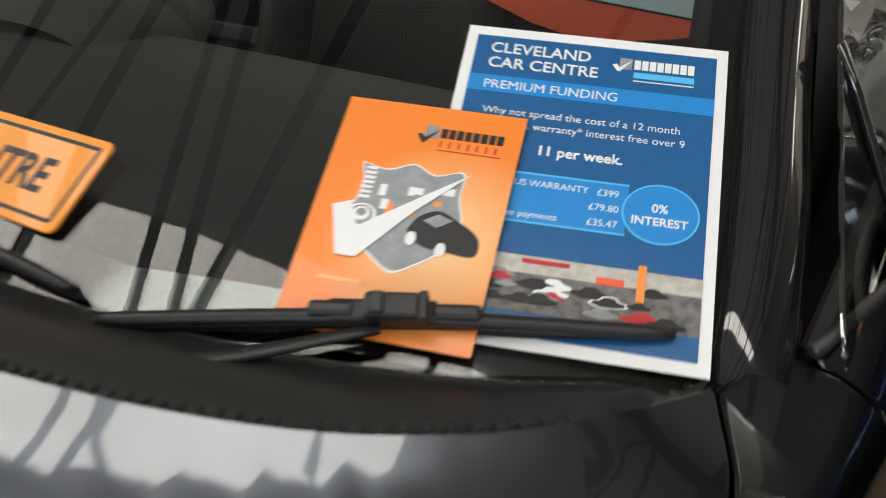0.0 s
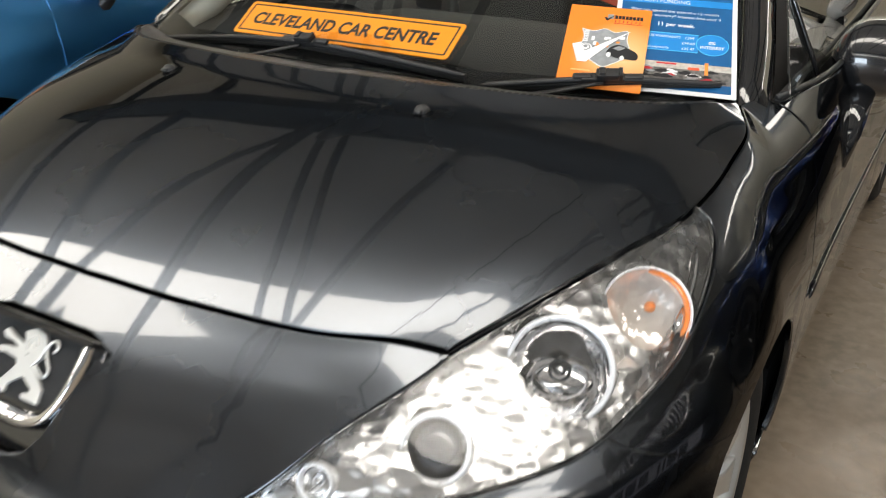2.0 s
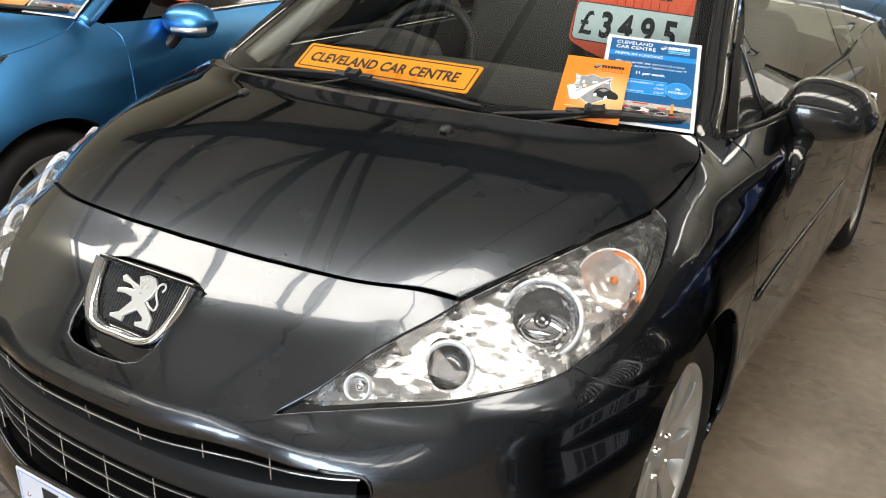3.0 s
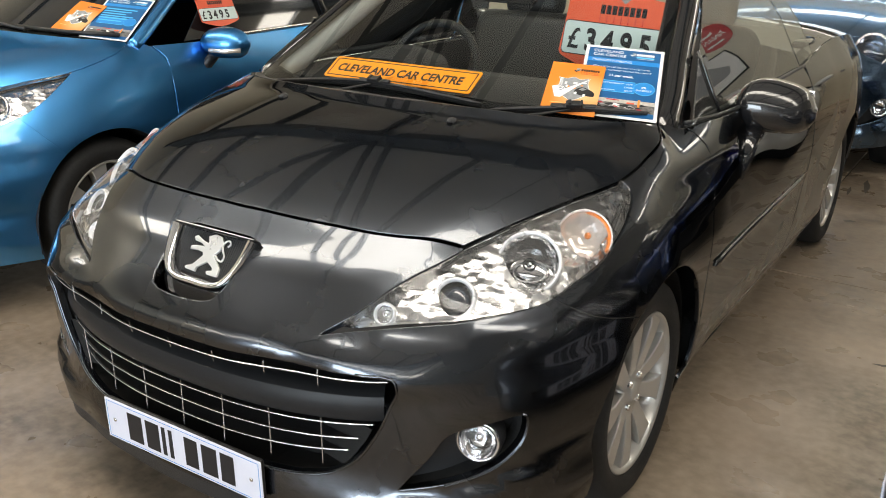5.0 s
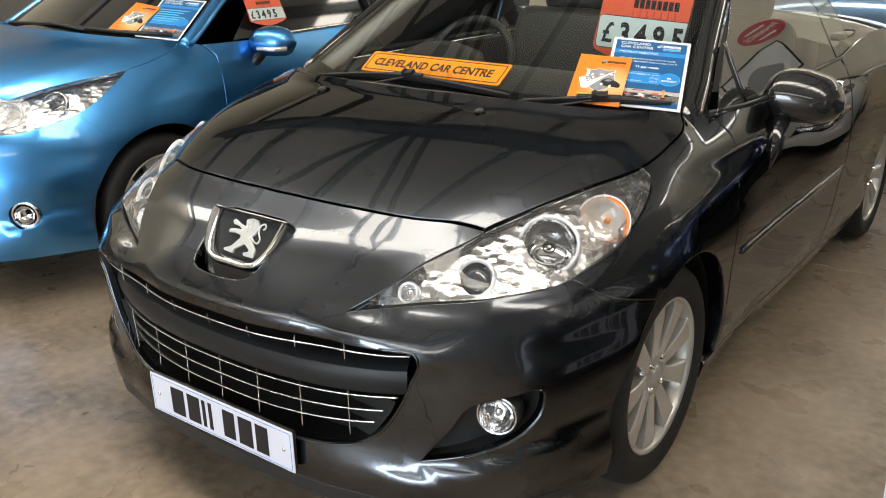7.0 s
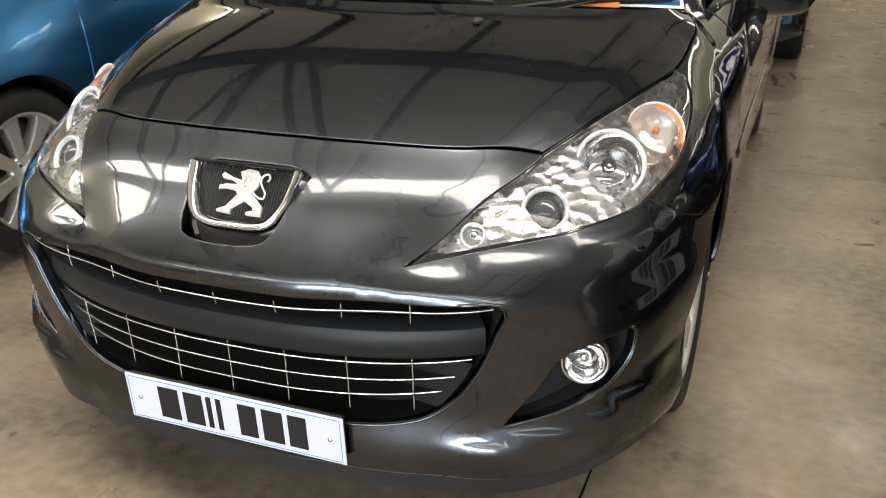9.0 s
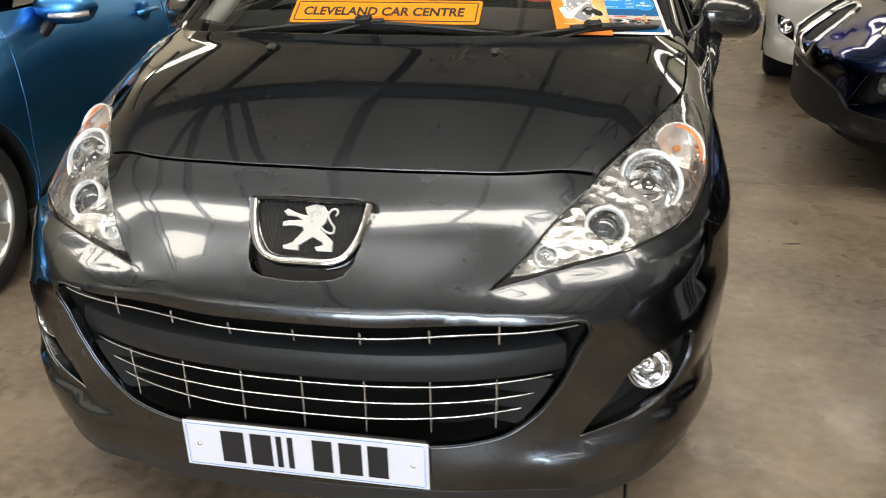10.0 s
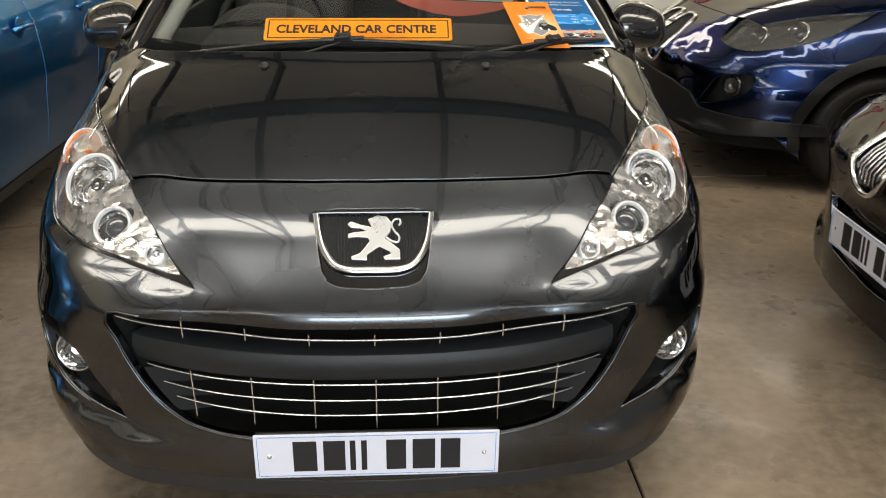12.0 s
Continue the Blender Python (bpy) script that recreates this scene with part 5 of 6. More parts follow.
def orange_leaflet(m):
    t = thing("warranty_leaflet", "orange warranty leaflet with a white tick under the wiper", "leaflet", "windscreen papers", m=m)
    W, HH = 0.148, 0.210
    part("sheet", thin(0, W, 0, HH, 0.0, 0.0006), LEAFLET_PRINT, t)
    part("logo_tick", tick(0.064, 0.022, 0.018, 0.0008), INK, t)
    part("logo_shield", thin(0.070, 0.081, 0.019, 0.031, 0.0005), GREY_INK, t)
    for k in range(8):
        part("logo_bar", thin(0.083 + 0.0065 * k, 0.0883 + 0.0065 * k, 0.021, 0.030, 0.0006), INK, t)
    for k in range(7):
        part("logo_bar", thin(0.084 + 0.0074 * k, 0.0855 + 0.0074 * k, 0.033, 0.039, 0.0006), RED_INK, t)
    part("logo_line", thin(0.083, 0.134, 0.0415, 0.0423, 0.0006), RED_INK, t)
    sh = spline([(0.028, 0.062), (0.050, 0.066), (0.070, 0.058), (0.088, 0.066), (0.110, 0.060), (0.112, 0.085), (0.118, 0.105), (0.110, 0.13), (0.09, 0.148), (0.076, 0.156), (0.058, 0.146), (0.040, 0.13), (0.030, 0.108), (0.034, 0.085), (0.028, 0.062)], 60)[:-1]
    part("shield", plate_shape([(x, -y) for x, y in sh], 0.0003, 0, pose(0, 0, 0.0005)), PAPER_WHITE, t)
    c = sh.mean(0)
    part("shield_face", plate_shape([(x, -y) for x, y in c + (sh - c) * 0.965], 0.0003, 0, pose(0, 0, 0.0006)), GREY_INK, t)
    rng = random.Random(8)
    for k in range(12):
        a, b = rng.uniform(0.045, 0.098), rng.uniform(0.075, 0.10)
        part("print_patch", thin(a, a + rng.uniform(0.005, 0.012), b, b + rng.uniform(0.004, 0.011), 0.0010 + 0.00001 * k), rng.choice((PAPER_ORANGE, GREY_INK, PAPER_WHITE)), t)
    for k in range(5):
        part("print_ring", plate_shape([(x, -y) for x, y in ellipse(0.040, 0.113 - 0.001 * k, 0.015 - 0.0028 * k, 0.014 - 0.0026 * k, 20)], 0.0002, 0, pose(0, 0, 0.0011 + 0.0002 * k)), (GREY_INK, PAPER_WHITE)[k % 2], t)
    for k in range(7):
        part("print_patch", thin(0.033, 0.042, 0.066 + 0.0045 * k, 0.0685 + 0.0045 * k, 0.0011), PAPER_WHITE, t)
    carshape = spline([(0.078, 0.118), (0.084, 0.106), (0.098, 0.098), (0.114, 0.104), (0.134, 0.120), (0.134, 0.130), (0.112, 0.132), (0.088, 0.128), (0.078, 0.118)], 40)[:-1]
    part("print_car", plate_shape([(x, -y) for x, y in carshape], 0.0002, 0, pose(0, 0, 0.0013)), INK, t)
    part("print_window", plate_shape([(x, -y) for x, y in ((0.089, 0.108), (0.099, 0.101), (0.111, 0.105), (0.10, 0.113))], 0.0002, 0, pose(0, 0, 0.0016)), GREY_INK, t)
    for cx, cy in ((0.083, 0.125), (0.107, 0.131)):
        part("print_wheel", plate_shape([(x, -y) for x, y in ellipse(cx, cy, 0.004, 0.006, 16)], 0.0002, 0, pose(0, 0, 0.0018)), PAPER_WHITE, t)
    big = [(0.016, 0.106), (0.030, 0.100), (0.040, 0.122), (0.085, 0.086), (0.116, 0.062), (0.08, 0.102), (0.046, 0.148), (0.030, 0.148)]
    part("tick", plate_shape([(x, -y) for x, y in big], 0.0003, 0, pose(0, 0, 0.0021)), PAPER_WHITE, t)
    part("text_bar", thin(0.022, 0.055, 0.166, 0.169, 0.0006), PAPER_LIGHT, t)
    return t


PALE_PHOTO = material("pale_photo_print", (0.50, 0.47, 0.42), rough=0.35, grain=0.4, scale=160, blot=0.5, blot_scale=90, second=(0.22, 0.20, 0.18))
PHOTO = material("photo_print", (0.16, 0.15, 0.14), rough=0.35, grain=0.6, scale=130, blot=0.9, blot_scale=110, second=(0.03, 0.03, 0.035))
PAPER_LIGHT = material("pale_orange_ink", (0.95, 0.5, 0.2), rough=0.4, grain=0.1, scale=80)

BL_TL, BL_TR, BL_BR = on_screen(0.417, 1.219, 0.002), on_screen(0.612, 1.292, 0.002), on_screen(0.693, 1.068, 0.004)
f0 = sheet_frame(BL_TL, BL_TR, BL_TL + (BL_BR - BL_TR))
blue_sheet(f0)
OR_TL, OR_TR, OR_BR = on_screen(0.359, 1.118, 0.005), on_screen(0.502, 1.163, 0.005), on_screen(0.557, 0.993, 0.005)
f1 = sheet_frame(OR_TL, OR_TR, OR_TL + (OR_BR - OR_TR))
orange_leaflet(f1)


def dealer_sign(m, detail=True):
    W, HH = 0.524, 0.092
    t = thing("dealer_sign", "amber dealer name plate with black letters on the windscreen", "sign", m=m)
    part("plate", plate_shape([(x, y - HH) for x, y in rounded(W, HH, 0.008)], 0.0025, 0.0006), YELLOW_PLATE, t)
    for a, b, c, d in ((0.011, W - 0.011, 0.0075, 0.0112), (0.011, W - 0.011, HH - 0.0112, HH - 0.0075), (0.009, 0.0127, 0.009, HH - 0.009), (W - 0.0127, W - 0.009, 0.009, HH - 0.009)):
        part("border", thin(a, b, c, d, 0.0027), INK, t)
    lettering("lettering", "CLEVELAND CAR CENTRE", 0.0455, INK, t, pose(0.032, -0.062, 0.0028), 0.84, 0.0001, 0.0014)
    return t


dealer_sign(sheet_frame((-0.321, 0.998, 1.053), (0.203, 0.997, 1.053), (-0.321, 0.925, 1.006)))


def price_card(m, scale=1.0):
    t = thing("price_card", "red and pale price card with black digits in the window", "sign", "price cards", m=m @ Matrix.Scale(scale, 4))
    W, HH = 0.310, 0.0796
    half = [(0.155, -0.042), (0.10, -0.036), (0.04, -0.022), (0.0, -0.008), (-0.008, 0.002), (-0.007, 0.03), (-0.002, 0.09), (0.0, 0.142), (0.078, 0.148), (0.078, 0.20), (0.085, 0.232)]
    card = half + [(W - x, y) for x, y in half[:0:-1]]
    part("card", plate_shape(card, 0.002, 0), RED_CARD, t)
    part("panel_border", plate_shape([(x - 0.0022, y - 0.0022) for x, y in rounded(W + 0.0044, HH + 0.0044, 0.0115)], 0.0008, 0, pose(0, 0, 0.002)), INK, t)
    part("panel", plate_shape(rounded(W, HH, 0.010), 0.0008, 0, pose(0, 0, 0.0024)), PALE_CARD, t)
    lettering("digit", "£", 0.0715, INK, t, pose(0.0125, 0.0134, 0.0034), 0.9, 0.0001, 0.0012)
    for x, digit in ((0.063, "3"), (0.110, "4"), (0.160, "9"), (0.211, "5")):
        lettering("digit", digit, 0.074, INK, t, pose(x, 0.0125, 0.0034), 0.86, 0.0001, 0.0028)
    for k in range(8):
        part("logo_bar", thin(0.092 + 0.0160 * k, 0.1045 + 0.0160 * k, -0.126, -0.104, 0.0024), INK, t)
    for k in range(7):
        part("logo_bar", thin(0.092 + 0.0195 * k, 0.0945 + 0.0195 * k, -0.1, -0.083, 0.0024), RED_INK, t)
    part("logo_line", thin(0.092, 0.218, -0.0785, -0.0765, 0.0024), RED_INK, t)
    part("logo_shield", plate_shape([(0.115, 0.222), (0.195, 0.222), (0.19, 0.16), (0.155, 0.132), (0.12, 0.16)], 0.0006, 0, pose(0, 0, 0.002)), GREY_INK, t)
    part("logo_tick", plate_shape([(0.120, 0.185), (0.135, 0.19), (0.147, 0.17), (0.195, 0.215), (0.15, 0.145)], 0.0004, 0, pose(0, 0, 0.0027)), INK, t)
    return t


price_card(pose(0.042, 1.827, 1.019, 79.4, 1.8, -5.1), 1.42)


# ---------- hall ----------
floor = thing("floor", "worn bare concrete floor with stains and saw-cut joints", "floor", kind="structure")
xs = [-10, -9.35, -4.35, 0.65, 5.65, 10]
ys = [-12, -7.18, -2.18, 2.82, 7.82, 10.0]
for i in range(len(xs) - 1):
    for j in range(len(ys) - 1):
        part("slab", box_at(xs[i] + 0.003, xs[i + 1] - 0.003, ys[j] + 0.003, ys[j + 1] - 0.003, -0.15, 0.0, 0.003), CONCRETE, floor)
part("joint_filler", box_at(-10, 10, -12, 10, -0.16, -0.008), LINER, floor)

MARK = material("floor_stain", (0.035, 0.03, 0.025), rough=0.55, grain=0.5, scale=40, blot=0.6, blot_scale=12, second=(0.11, 0.09, 0.07))
for x, y, w, d, turn in ((0.80, 4.62, 0.035, 0.30, 8), (0.90, 4.78, 0.025, 0.22, 14), (0.73, 4.45, 0.02, 0.18, 4), (0.84, 3.81, 0.06, 0.035, 20), (1.27, 2.06, 0.07, 0.018, 12), (1.95, 1.62, 0.02, 0.012, 0), (1.45, 1.2, 0.03, 0.016, 40), (-1.1, -0.75, 0.10, 0.05, 30), (-1.3, -0.35, 0.06, 0.05, 5), (1.15, -0.42, 0.05, 0.02, 60)):
    blob = [(w / 2 * math.cos(a) * (1 + 0.25 * math.sin(3 * a + x * 9)), d / 2 * math.sin(a) * (1 + 0.2 * math.cos(4 * a + y * 7))) for a in np.linspace(0, 2 * math.pi, 18, endpoint=False)]
    part("floor_stain", plate_shape(blob, 0.0006, 0, pose(x, y, 0.0002, 0, 0, turn)), MARK, floor)

X0, X1, Y0, Y1, H = -8.0, 8.0, -11.0, 9.4, 5.0


def wall(name, bm, label, mat=WALL_PAINT):
    return tagged(part(name, bm, mat), label, "wall", kind="structure")


wall("wall_north", box_at(X0 - 0.2, X1 + 0.2, Y1, Y1 + 0.2, 0, H), "cream painted blockwork wall at the back of the hall")
wall("wall_east", box_at(X1, X1 + 0.2, Y0, Y1, 0, H), "dark painted side wall of the hall", WALL_DARK)
wall("wall_west", box_at(X0 - 0.2, X0, Y0, Y1, 0, H), "cream painted side wall of the hall")
# front wall with a wide vehicle doorway
wall("wall_south", joined(box_at(X0 - 0.2, -2.5, Y0 - 0.2, Y0, 0, H), box_at(4.5, X1 + 0.2, Y0 - 0.2, Y0, 0, H), box_at(-2.5, 4.5, Y0 - 0.2, Y0, 3.4, H)), "grey front wall with an open vehicle doorway", WALL_DARK)

# dark painted dado along the walls
tagged(part("dado_west", box_at(X0 + 0.002, X0 + 0.012, Y0, Y1 - 0.02, 0, 1.7), WALL_DARK), "dark painted lower band of the wall", "wall", kind="structure")

# roof of translucent white sheets, with clear rooflight bands that run across the hall
BANDS = [(-9.3, -8.2), (-0.66, 0.34), (8.2, 8.9)]
cuts = [Y0 - 0.2, *[v for b in BANDS for v in b], Y1 + 0.2]
roof_bm = joined(*[box_at(X0 - 0.2, X1 + 0.2, cuts[k], cuts[k + 1], H, H + 0.02) for k in range(0, len(cuts), 2)])
tagged(part("ceiling", roof_bm, ROOF_SHEET), "pale translucent profiled roof sheeting with rooflight openings", "ceiling", kind="structure")
for k, (a, b) in enumerate(BANDS):
    tagged(part("rooflight_%d" % (k + 1), box_at(X0, X1, a - 0.05, b + 0.05, H + 0.09, H + 0.11), PAPER_WHITE), "translucent white rooflight sheet in the roof", "rooflight", kind="structure")
    area_lamp("rooflight_daylight", (0, (a + b) / 2, H + 0.05), (0, (a + b) / 2, 0), X1 - X0, b - a, (420, 500, 330)[k], (1.0, 0.95, 0.86))
area_lamp("doorway_daylight", (1.0, Y0 - 0.1, 1.7), (1.0, 0, 1.4), 7.0, 3.4, 950, (0.74, 0.87, 1.0))

# steelwork under the roof
for x in (-7.1, -5.2, -3.35, -1.3, 0.55, 2.45, 4.35, 6.2):
    tagged(part("purlin", box_at(x - 0.035, x + 0.035, Y0, Y1, H - 0.26, H - 0.10), STEELWORK), "grey steel roof purlin under the sheeting", "purlin", "purlins", "structure")
for y in (-5.2, 3.5):
    beam = thing("roof_beam", "deep grey steel roof beam across the hall", "beam", "roof beams", "structure")
    part("web_plate", box_at(X0, X1, y - 0.01, y + 0.01, H - 0.68, H - 0.06), STEELWORK, beam)
    for z in (H - 0.70, H - 0.06):
        part("flange", box_at(X0, X1, y - 0.10, y + 0.10, z, z + 0.025), STEELWORK, beam)
for x0, x1, y1 in ((-3.15, -4.75, -1.2), (-3.0, -1.35, -1.2), (-2.75, -1.25, -0.4), (3.0, 4.6, -1.2), (3.0, 1.45, -1.2)):
    tagged(part("wind_brace", tube([(x0, 3.38, H - 0.38), (x1, y1, H - 0.38)], 0.05, 8), STEELWORK), "grey tubular roof brace", "brace", "roof braces", "structure")


# ---------- neighbouring cars ----------
DARK_WINDOW = material("dark_window", (0.008, 0.009, 0.01), rough=0.04, grain=0.3, scale=6, coat=0.6, spec=0.6)
CLADDING = material("grey_cladding", (0.009, 0.009, 0.010), rough=0.45, grain=0.3, scale=300, bump=0.3, bump_scale=500, blot=0.3, blot_scale=6)
SMOKED = material("smoked_lamp", (0.05, 0.05, 0.048), rough=0.15, grain=0.5, scale=40, blot=0.5, blot_scale=20, coat=1.0)

LAMP2_LOW = [tuple(p) for p in spline(uz((0.735, 0.763, 0.876), (0.800, 0.67, 0.832), (0.788, 0.5, 0.745), (0.74, 0.37, 0.705), (0.64, 0.23, 0.685), (0.50, 0.19, 0.715)), 40)]
u_in = LAMP2_LOW[-1][0]
LAMP2_UP = [(float(a), float(b)) for a, b in zip(RIM_U, RIM_Z) if u_in + 0.03 < a < u_of(0.735, 0.763) - 1e-3]
LAMP2 = [LAMP2_LOW[-1]] + LAMP2_UP + LAMP2_LOW[:-1]


def roof_skin(tall):
    prof = [(1.60, 1.30, 0.56), (1.80, 1.37, 0.58), (2.2, 1.42 + tall, 0.60), (2.8, 1.42 + tall, 0.59), (3.4, 1.36 + tall, 0.56), (3.75, 1.27, 0.54), (3.95, 0.95, 0.62)]
    rows = []
    for y, z, w in prof:
        rows.append([(w * math.sin(a), y, z - 0.10 * (1 - math.cos(a)) - 0.03 * abs(math.sin(a)) ** 3) for a in np.linspace(-math.pi / 2, math.pi / 2, 21)])
    return loft(rows)


def neighbour(name, label, m, paint, sides=(1, -1), kidney=False, cladding=False, round_lamps=False, spokes=7, plate=True, glassy=DARK_WINDOW, lamp_mat=None, chrome_belt=False, fog_dz=0.0, wheel_data=None, round_fog=False):
    t = thing(name, label, "car", "parked cars", m=m)
    cut = LAMP2_LOW[16]
    fog_out = circle_uz((0.755, 0.378), 0.056, 0.056) if round_fog else [(u, z + fog_dz) for u, z in fog_hole]
    skirt = 0.30 if cladding else 0.19
    ar = arch(WHEEL_F, WHEEL_Z, ARCH_R, 125, 198, 18)
    if round_lamps:
        hf = [(float(a), float(b)) for a, b in zip(RIM_U, RIM_Z) if a < u_of(0.735, 0.763)]
        hf += [(hf[-1][0] + 0.01, 0.80)]
    else:
        hf = [(float(a), float(b)) for a, b in zip(RIM_U, RIM_Z) if a < u_in + 0.01] + [LAMP2_LOW[-1]] + LAMP2_LOW[::-1][1:len(LAMP2_LOW) - 16]
    hf += ar + [tuple(p) for p in spline([ar[-1], (ar[-1][0] - 0.12, skirt + 0.01), (0.6, skirt), (0, skirt)], 20)[1:]]
    wide = [(0, 0.47), (0.30, 0.47), (0.42, 0.455), (0.40, 0.36), (0.30, 0.30), (0, 0.29)]
    holes = [mirrored(wide), fog_out, [(-u, z) for u, z in fog_out]]
    if kidney:
        kid = [(0.025, 0.70), (0.05, 0.735), (0.14, 0.745), (0.215, 0.73), (0.235, 0.68), (0.22, 0.60), (0.18, 0.565), (0.08, 0.56), (0.035, 0.59)]
        kid = [tuple(p) for p in spline([(u, 0.55 + (z - 0.56) * 1.22) for u, z in kid + [kid[0]]], 40)[:-1]]
        holes += [kid, [(-u, z) for u, z in kid]]
    panel("bumper", mirrored(hf), body, paint, t, holes=holes, step=0.02, grid=0.04, depth=0.02, roll=0.004)
    panel("inner_front", mirrored(lin), inner_front, LINER, t, step=0.05, grid=0.08, depth=0)
    panel("bonnet", mirrored([(x, y) for x, y in bon_half]), bonnet, paint, t, step=0.02, grid=0.04, gap=0.003, roll=0.003, depth=0.02)
    part("underbody", joined(box_at(-0.78, 0.78, 1.25, 2.9, 0.17, 0.5, 0.02), box_at(-0.6, 0.6, 0.3, 3.8, 0.18, 0.6, 0.02)), LINER, t)
    for z in (0.44, 0.40, 0.36, 0.325):
        part("grille_slat", band_on(z - 0.006, z, 0.40, 0.03, 0, 0.0, 0.05), PLASTIC, t)
    if kidney:
        for s in (1, -1):
            q = body(np.array([s * u for u, z in kid + kid[:1]]), np.array([z for u, z in kid + kid[:1]]))
            part("grille_frame", tube([(p[0], p[1] - 0.004, p[2]) for p in q], 0.010, 8), CHROME, t, "chrome kidney grille frame", smooth=True)
            for k in range(8):
                u = s * (0.05 + 0.023 * k)
                zs = np.linspace(0.565, 0.765, 6)
                q = body(np.full(6, u), zs)
                part("grille_bar", tube([(p[0], p[1] + 0.012, p[2]) for p in q], 0.0045, 6, up=(1, 0, 0)), BRIGHT_WIRE if not cladding else PLASTIC, t, smooth=True)
    for s in sides:
        flip = Matrix.Diagonal((s, 1, 1, 1))
        rim = [(float(a), float(b)) for a, b in zip(RIM_U, RIM_Z) if a > LAMP2_LOW[0][0] + 1e-6]
        back = [tuple(p) for p in spline([rim[-1], side_uz(1.12, 0.955), side_uz(1.165, 0.90), side_uz(1.17, 0.75), side_uz(1.172, 0.5), side_uz(1.19, 0.235)], 18)[1:]]
        arc = arch(WHEEL_F, WHEEL_Z, ARCH_R, -9, 125, 28)
        if round_lamps:
            panel("wing", [(float(u_of(0.735, 0.763)), 0.875)] + rim + back + arc, body, paint, t, side=s, step=0.02, grid=0.04)
        else:
            panel("wing", [LAMP2_LOW[0]] + rim + back + arc + [cut] + LAMP2_LOW[1:16][::-1], body, paint, t, side=s, step=0.02, grid=0.04)
        panel("front_door", [side_uz(*p) for p in ((1.172, 0.90), (1.14, 0.945), (1.8, 0.955), (2.26, 0.965), (2.28, 0.6), (2.24, 0.24), (1.195, 0.235), (1.177, 0.5), (1.175, 0.75))], body, paint, t, side=s, step=0.03, grid=0.05)
        panel("rear_door", [side_uz(*p) for p in ((2.27, 0.965), (3.0, 0.985), (3.05, 0.75), (2.98, 0.45), (2.85, 0.24), (2.25, 0.24), (2.29, 0.6))], body, paint, t, side=s, step=0.03, grid=0.05)
        panel("rear_quarter", [side_uz(*p) for p in ((3.01, 0.985), (3.4, 1.0), (3.98, 0.95), (3.97, 0.25))] + arch(WHEEL_R, WHEEL_Z, ARCH_R, -8, 150, 24) + [side_uz(*p) for p in ((2.99, 0.45), (3.06, 0.75))], body, paint, t, side=s, step=0.03, grid=0.05)
        panel("sill", [side_uz(*p) for p in ((1.11, 0.228), (2.95, 0.228), (2.96, 0.17), (1.13, 0.165))], body, PLASTIC, t, side=s, step=0.05, grid=0.1)
        panel("inner_flank", [side_uz(*p) for p in ((1.02, 0.93), (2.5, 0.955), (3.9, 0.95), (3.92, 0.3))] + arch(WHEEL_R, WHEEL_Z, ARCH_R + 0.01, 0, 180, 20) + [side_uz(*p) for p in ((2.95, 0.2), (1.2, 0.2))] + arch(WHEEL_F, WHEEL_Z, ARCH_R + 0.01, 0, 90, 12), offset_body(0.014), LINER, t, step=0.05, grid=0.1, depth=0, side=s)
        for wy in (WHEEL_F, WHEEL_R):
            rows = [[(s * x, wy + (ARCH_R + 0.004) * math.cos(radians(a)), WHEEL_Z + (ARCH_R + 0.004) * math.sin(radians(a))) for a in range(-14, 200, 8)] for x in (0.56, 0.845)]
            fan = bmesh.new()
            fan.faces.new([fan.verts.new(p) for p in rows[0]])
            part("wheel_arch_liner", joined(loft(rows), fan), LINER, t)
            wheel_at(t, 0.815, wy, WHEEL_Z, s, spokes, 1.0, 12, wheel_data)
        panel("side_window", [(1.30, 0.95), (1.62, 1.22), (1.9, 1.34), (2.6, 1.37), (3.2, 1.33), (3.55, 1.15), (3.5, 1.0), (2.3, 0.962)], side_glass, glassy, t, side=s, depth=0.004, step=0.05, grid=0.1)
        part("window_pillar", tube([(s * 0.79, 2.27, 0.95), (s * 0.70, 2.25, 1.15), (s * 0.60, 2.22, 1.36)], 0.03, 8, flat=0.4), GLOSS_BLACK, t, smooth=True)
        part("quarter_bar", tube([(s * 0.785, 1.56, 0.95), (s * 0.73, 1.55, 1.06), (s * 0.675, 1.57, 1.17)], 0.018, 8, flat=0.5), GLOSS_BLACK, t, smooth=True)
        if chrome_belt:
            part("belt_trim", tube([(s * (float(table_at(UA + y - AXIS, 0.958)[0]) + 0.002), y, 0.956 + 0.012 * (y - 1.2)) for y in np.linspace(1.45, 3.1, 16)], 0.008, 6), CHROME, t, smooth=True)
        for y in (2.10, 2.88):
            hd = part("door_handle", tube([(s * 0.862, y - 0.09, 0.835), (s * 0.885, y - 0.04, 0.842), (s * 0.885, y + 0.04, 0.842), (s * 0.862, y + 0.09, 0.838)], 0.014, 8, flat=0.8), paint, t, smooth=True)
            part("handle_cup", put(dome(0.045, 0.006, 20, 4), flip @ Matrix.Translation((0.853, y, 0.835)) @ pose(0, 0, 0, 0, 90, 0)), paint, hd, smooth=True)
        # pillar and mirror
        rows = []
        for k, (x, y) in enumerate(side_edge):
            p = on_screen(x, y)
            rows.append([(s * (p.x + dx), p.y + dy, p.z + dz) for dx, dy, dz in ((-0.012, 0, 0.001), (0.022, 0.004, 0.010), (0.054, 0.022, -0.018), (0.02, 0.03, -0.05))])
        part("windscreen_pillar", loft(rows, closed=True, caps=True), paint, t, smooth=True)
        mm = []
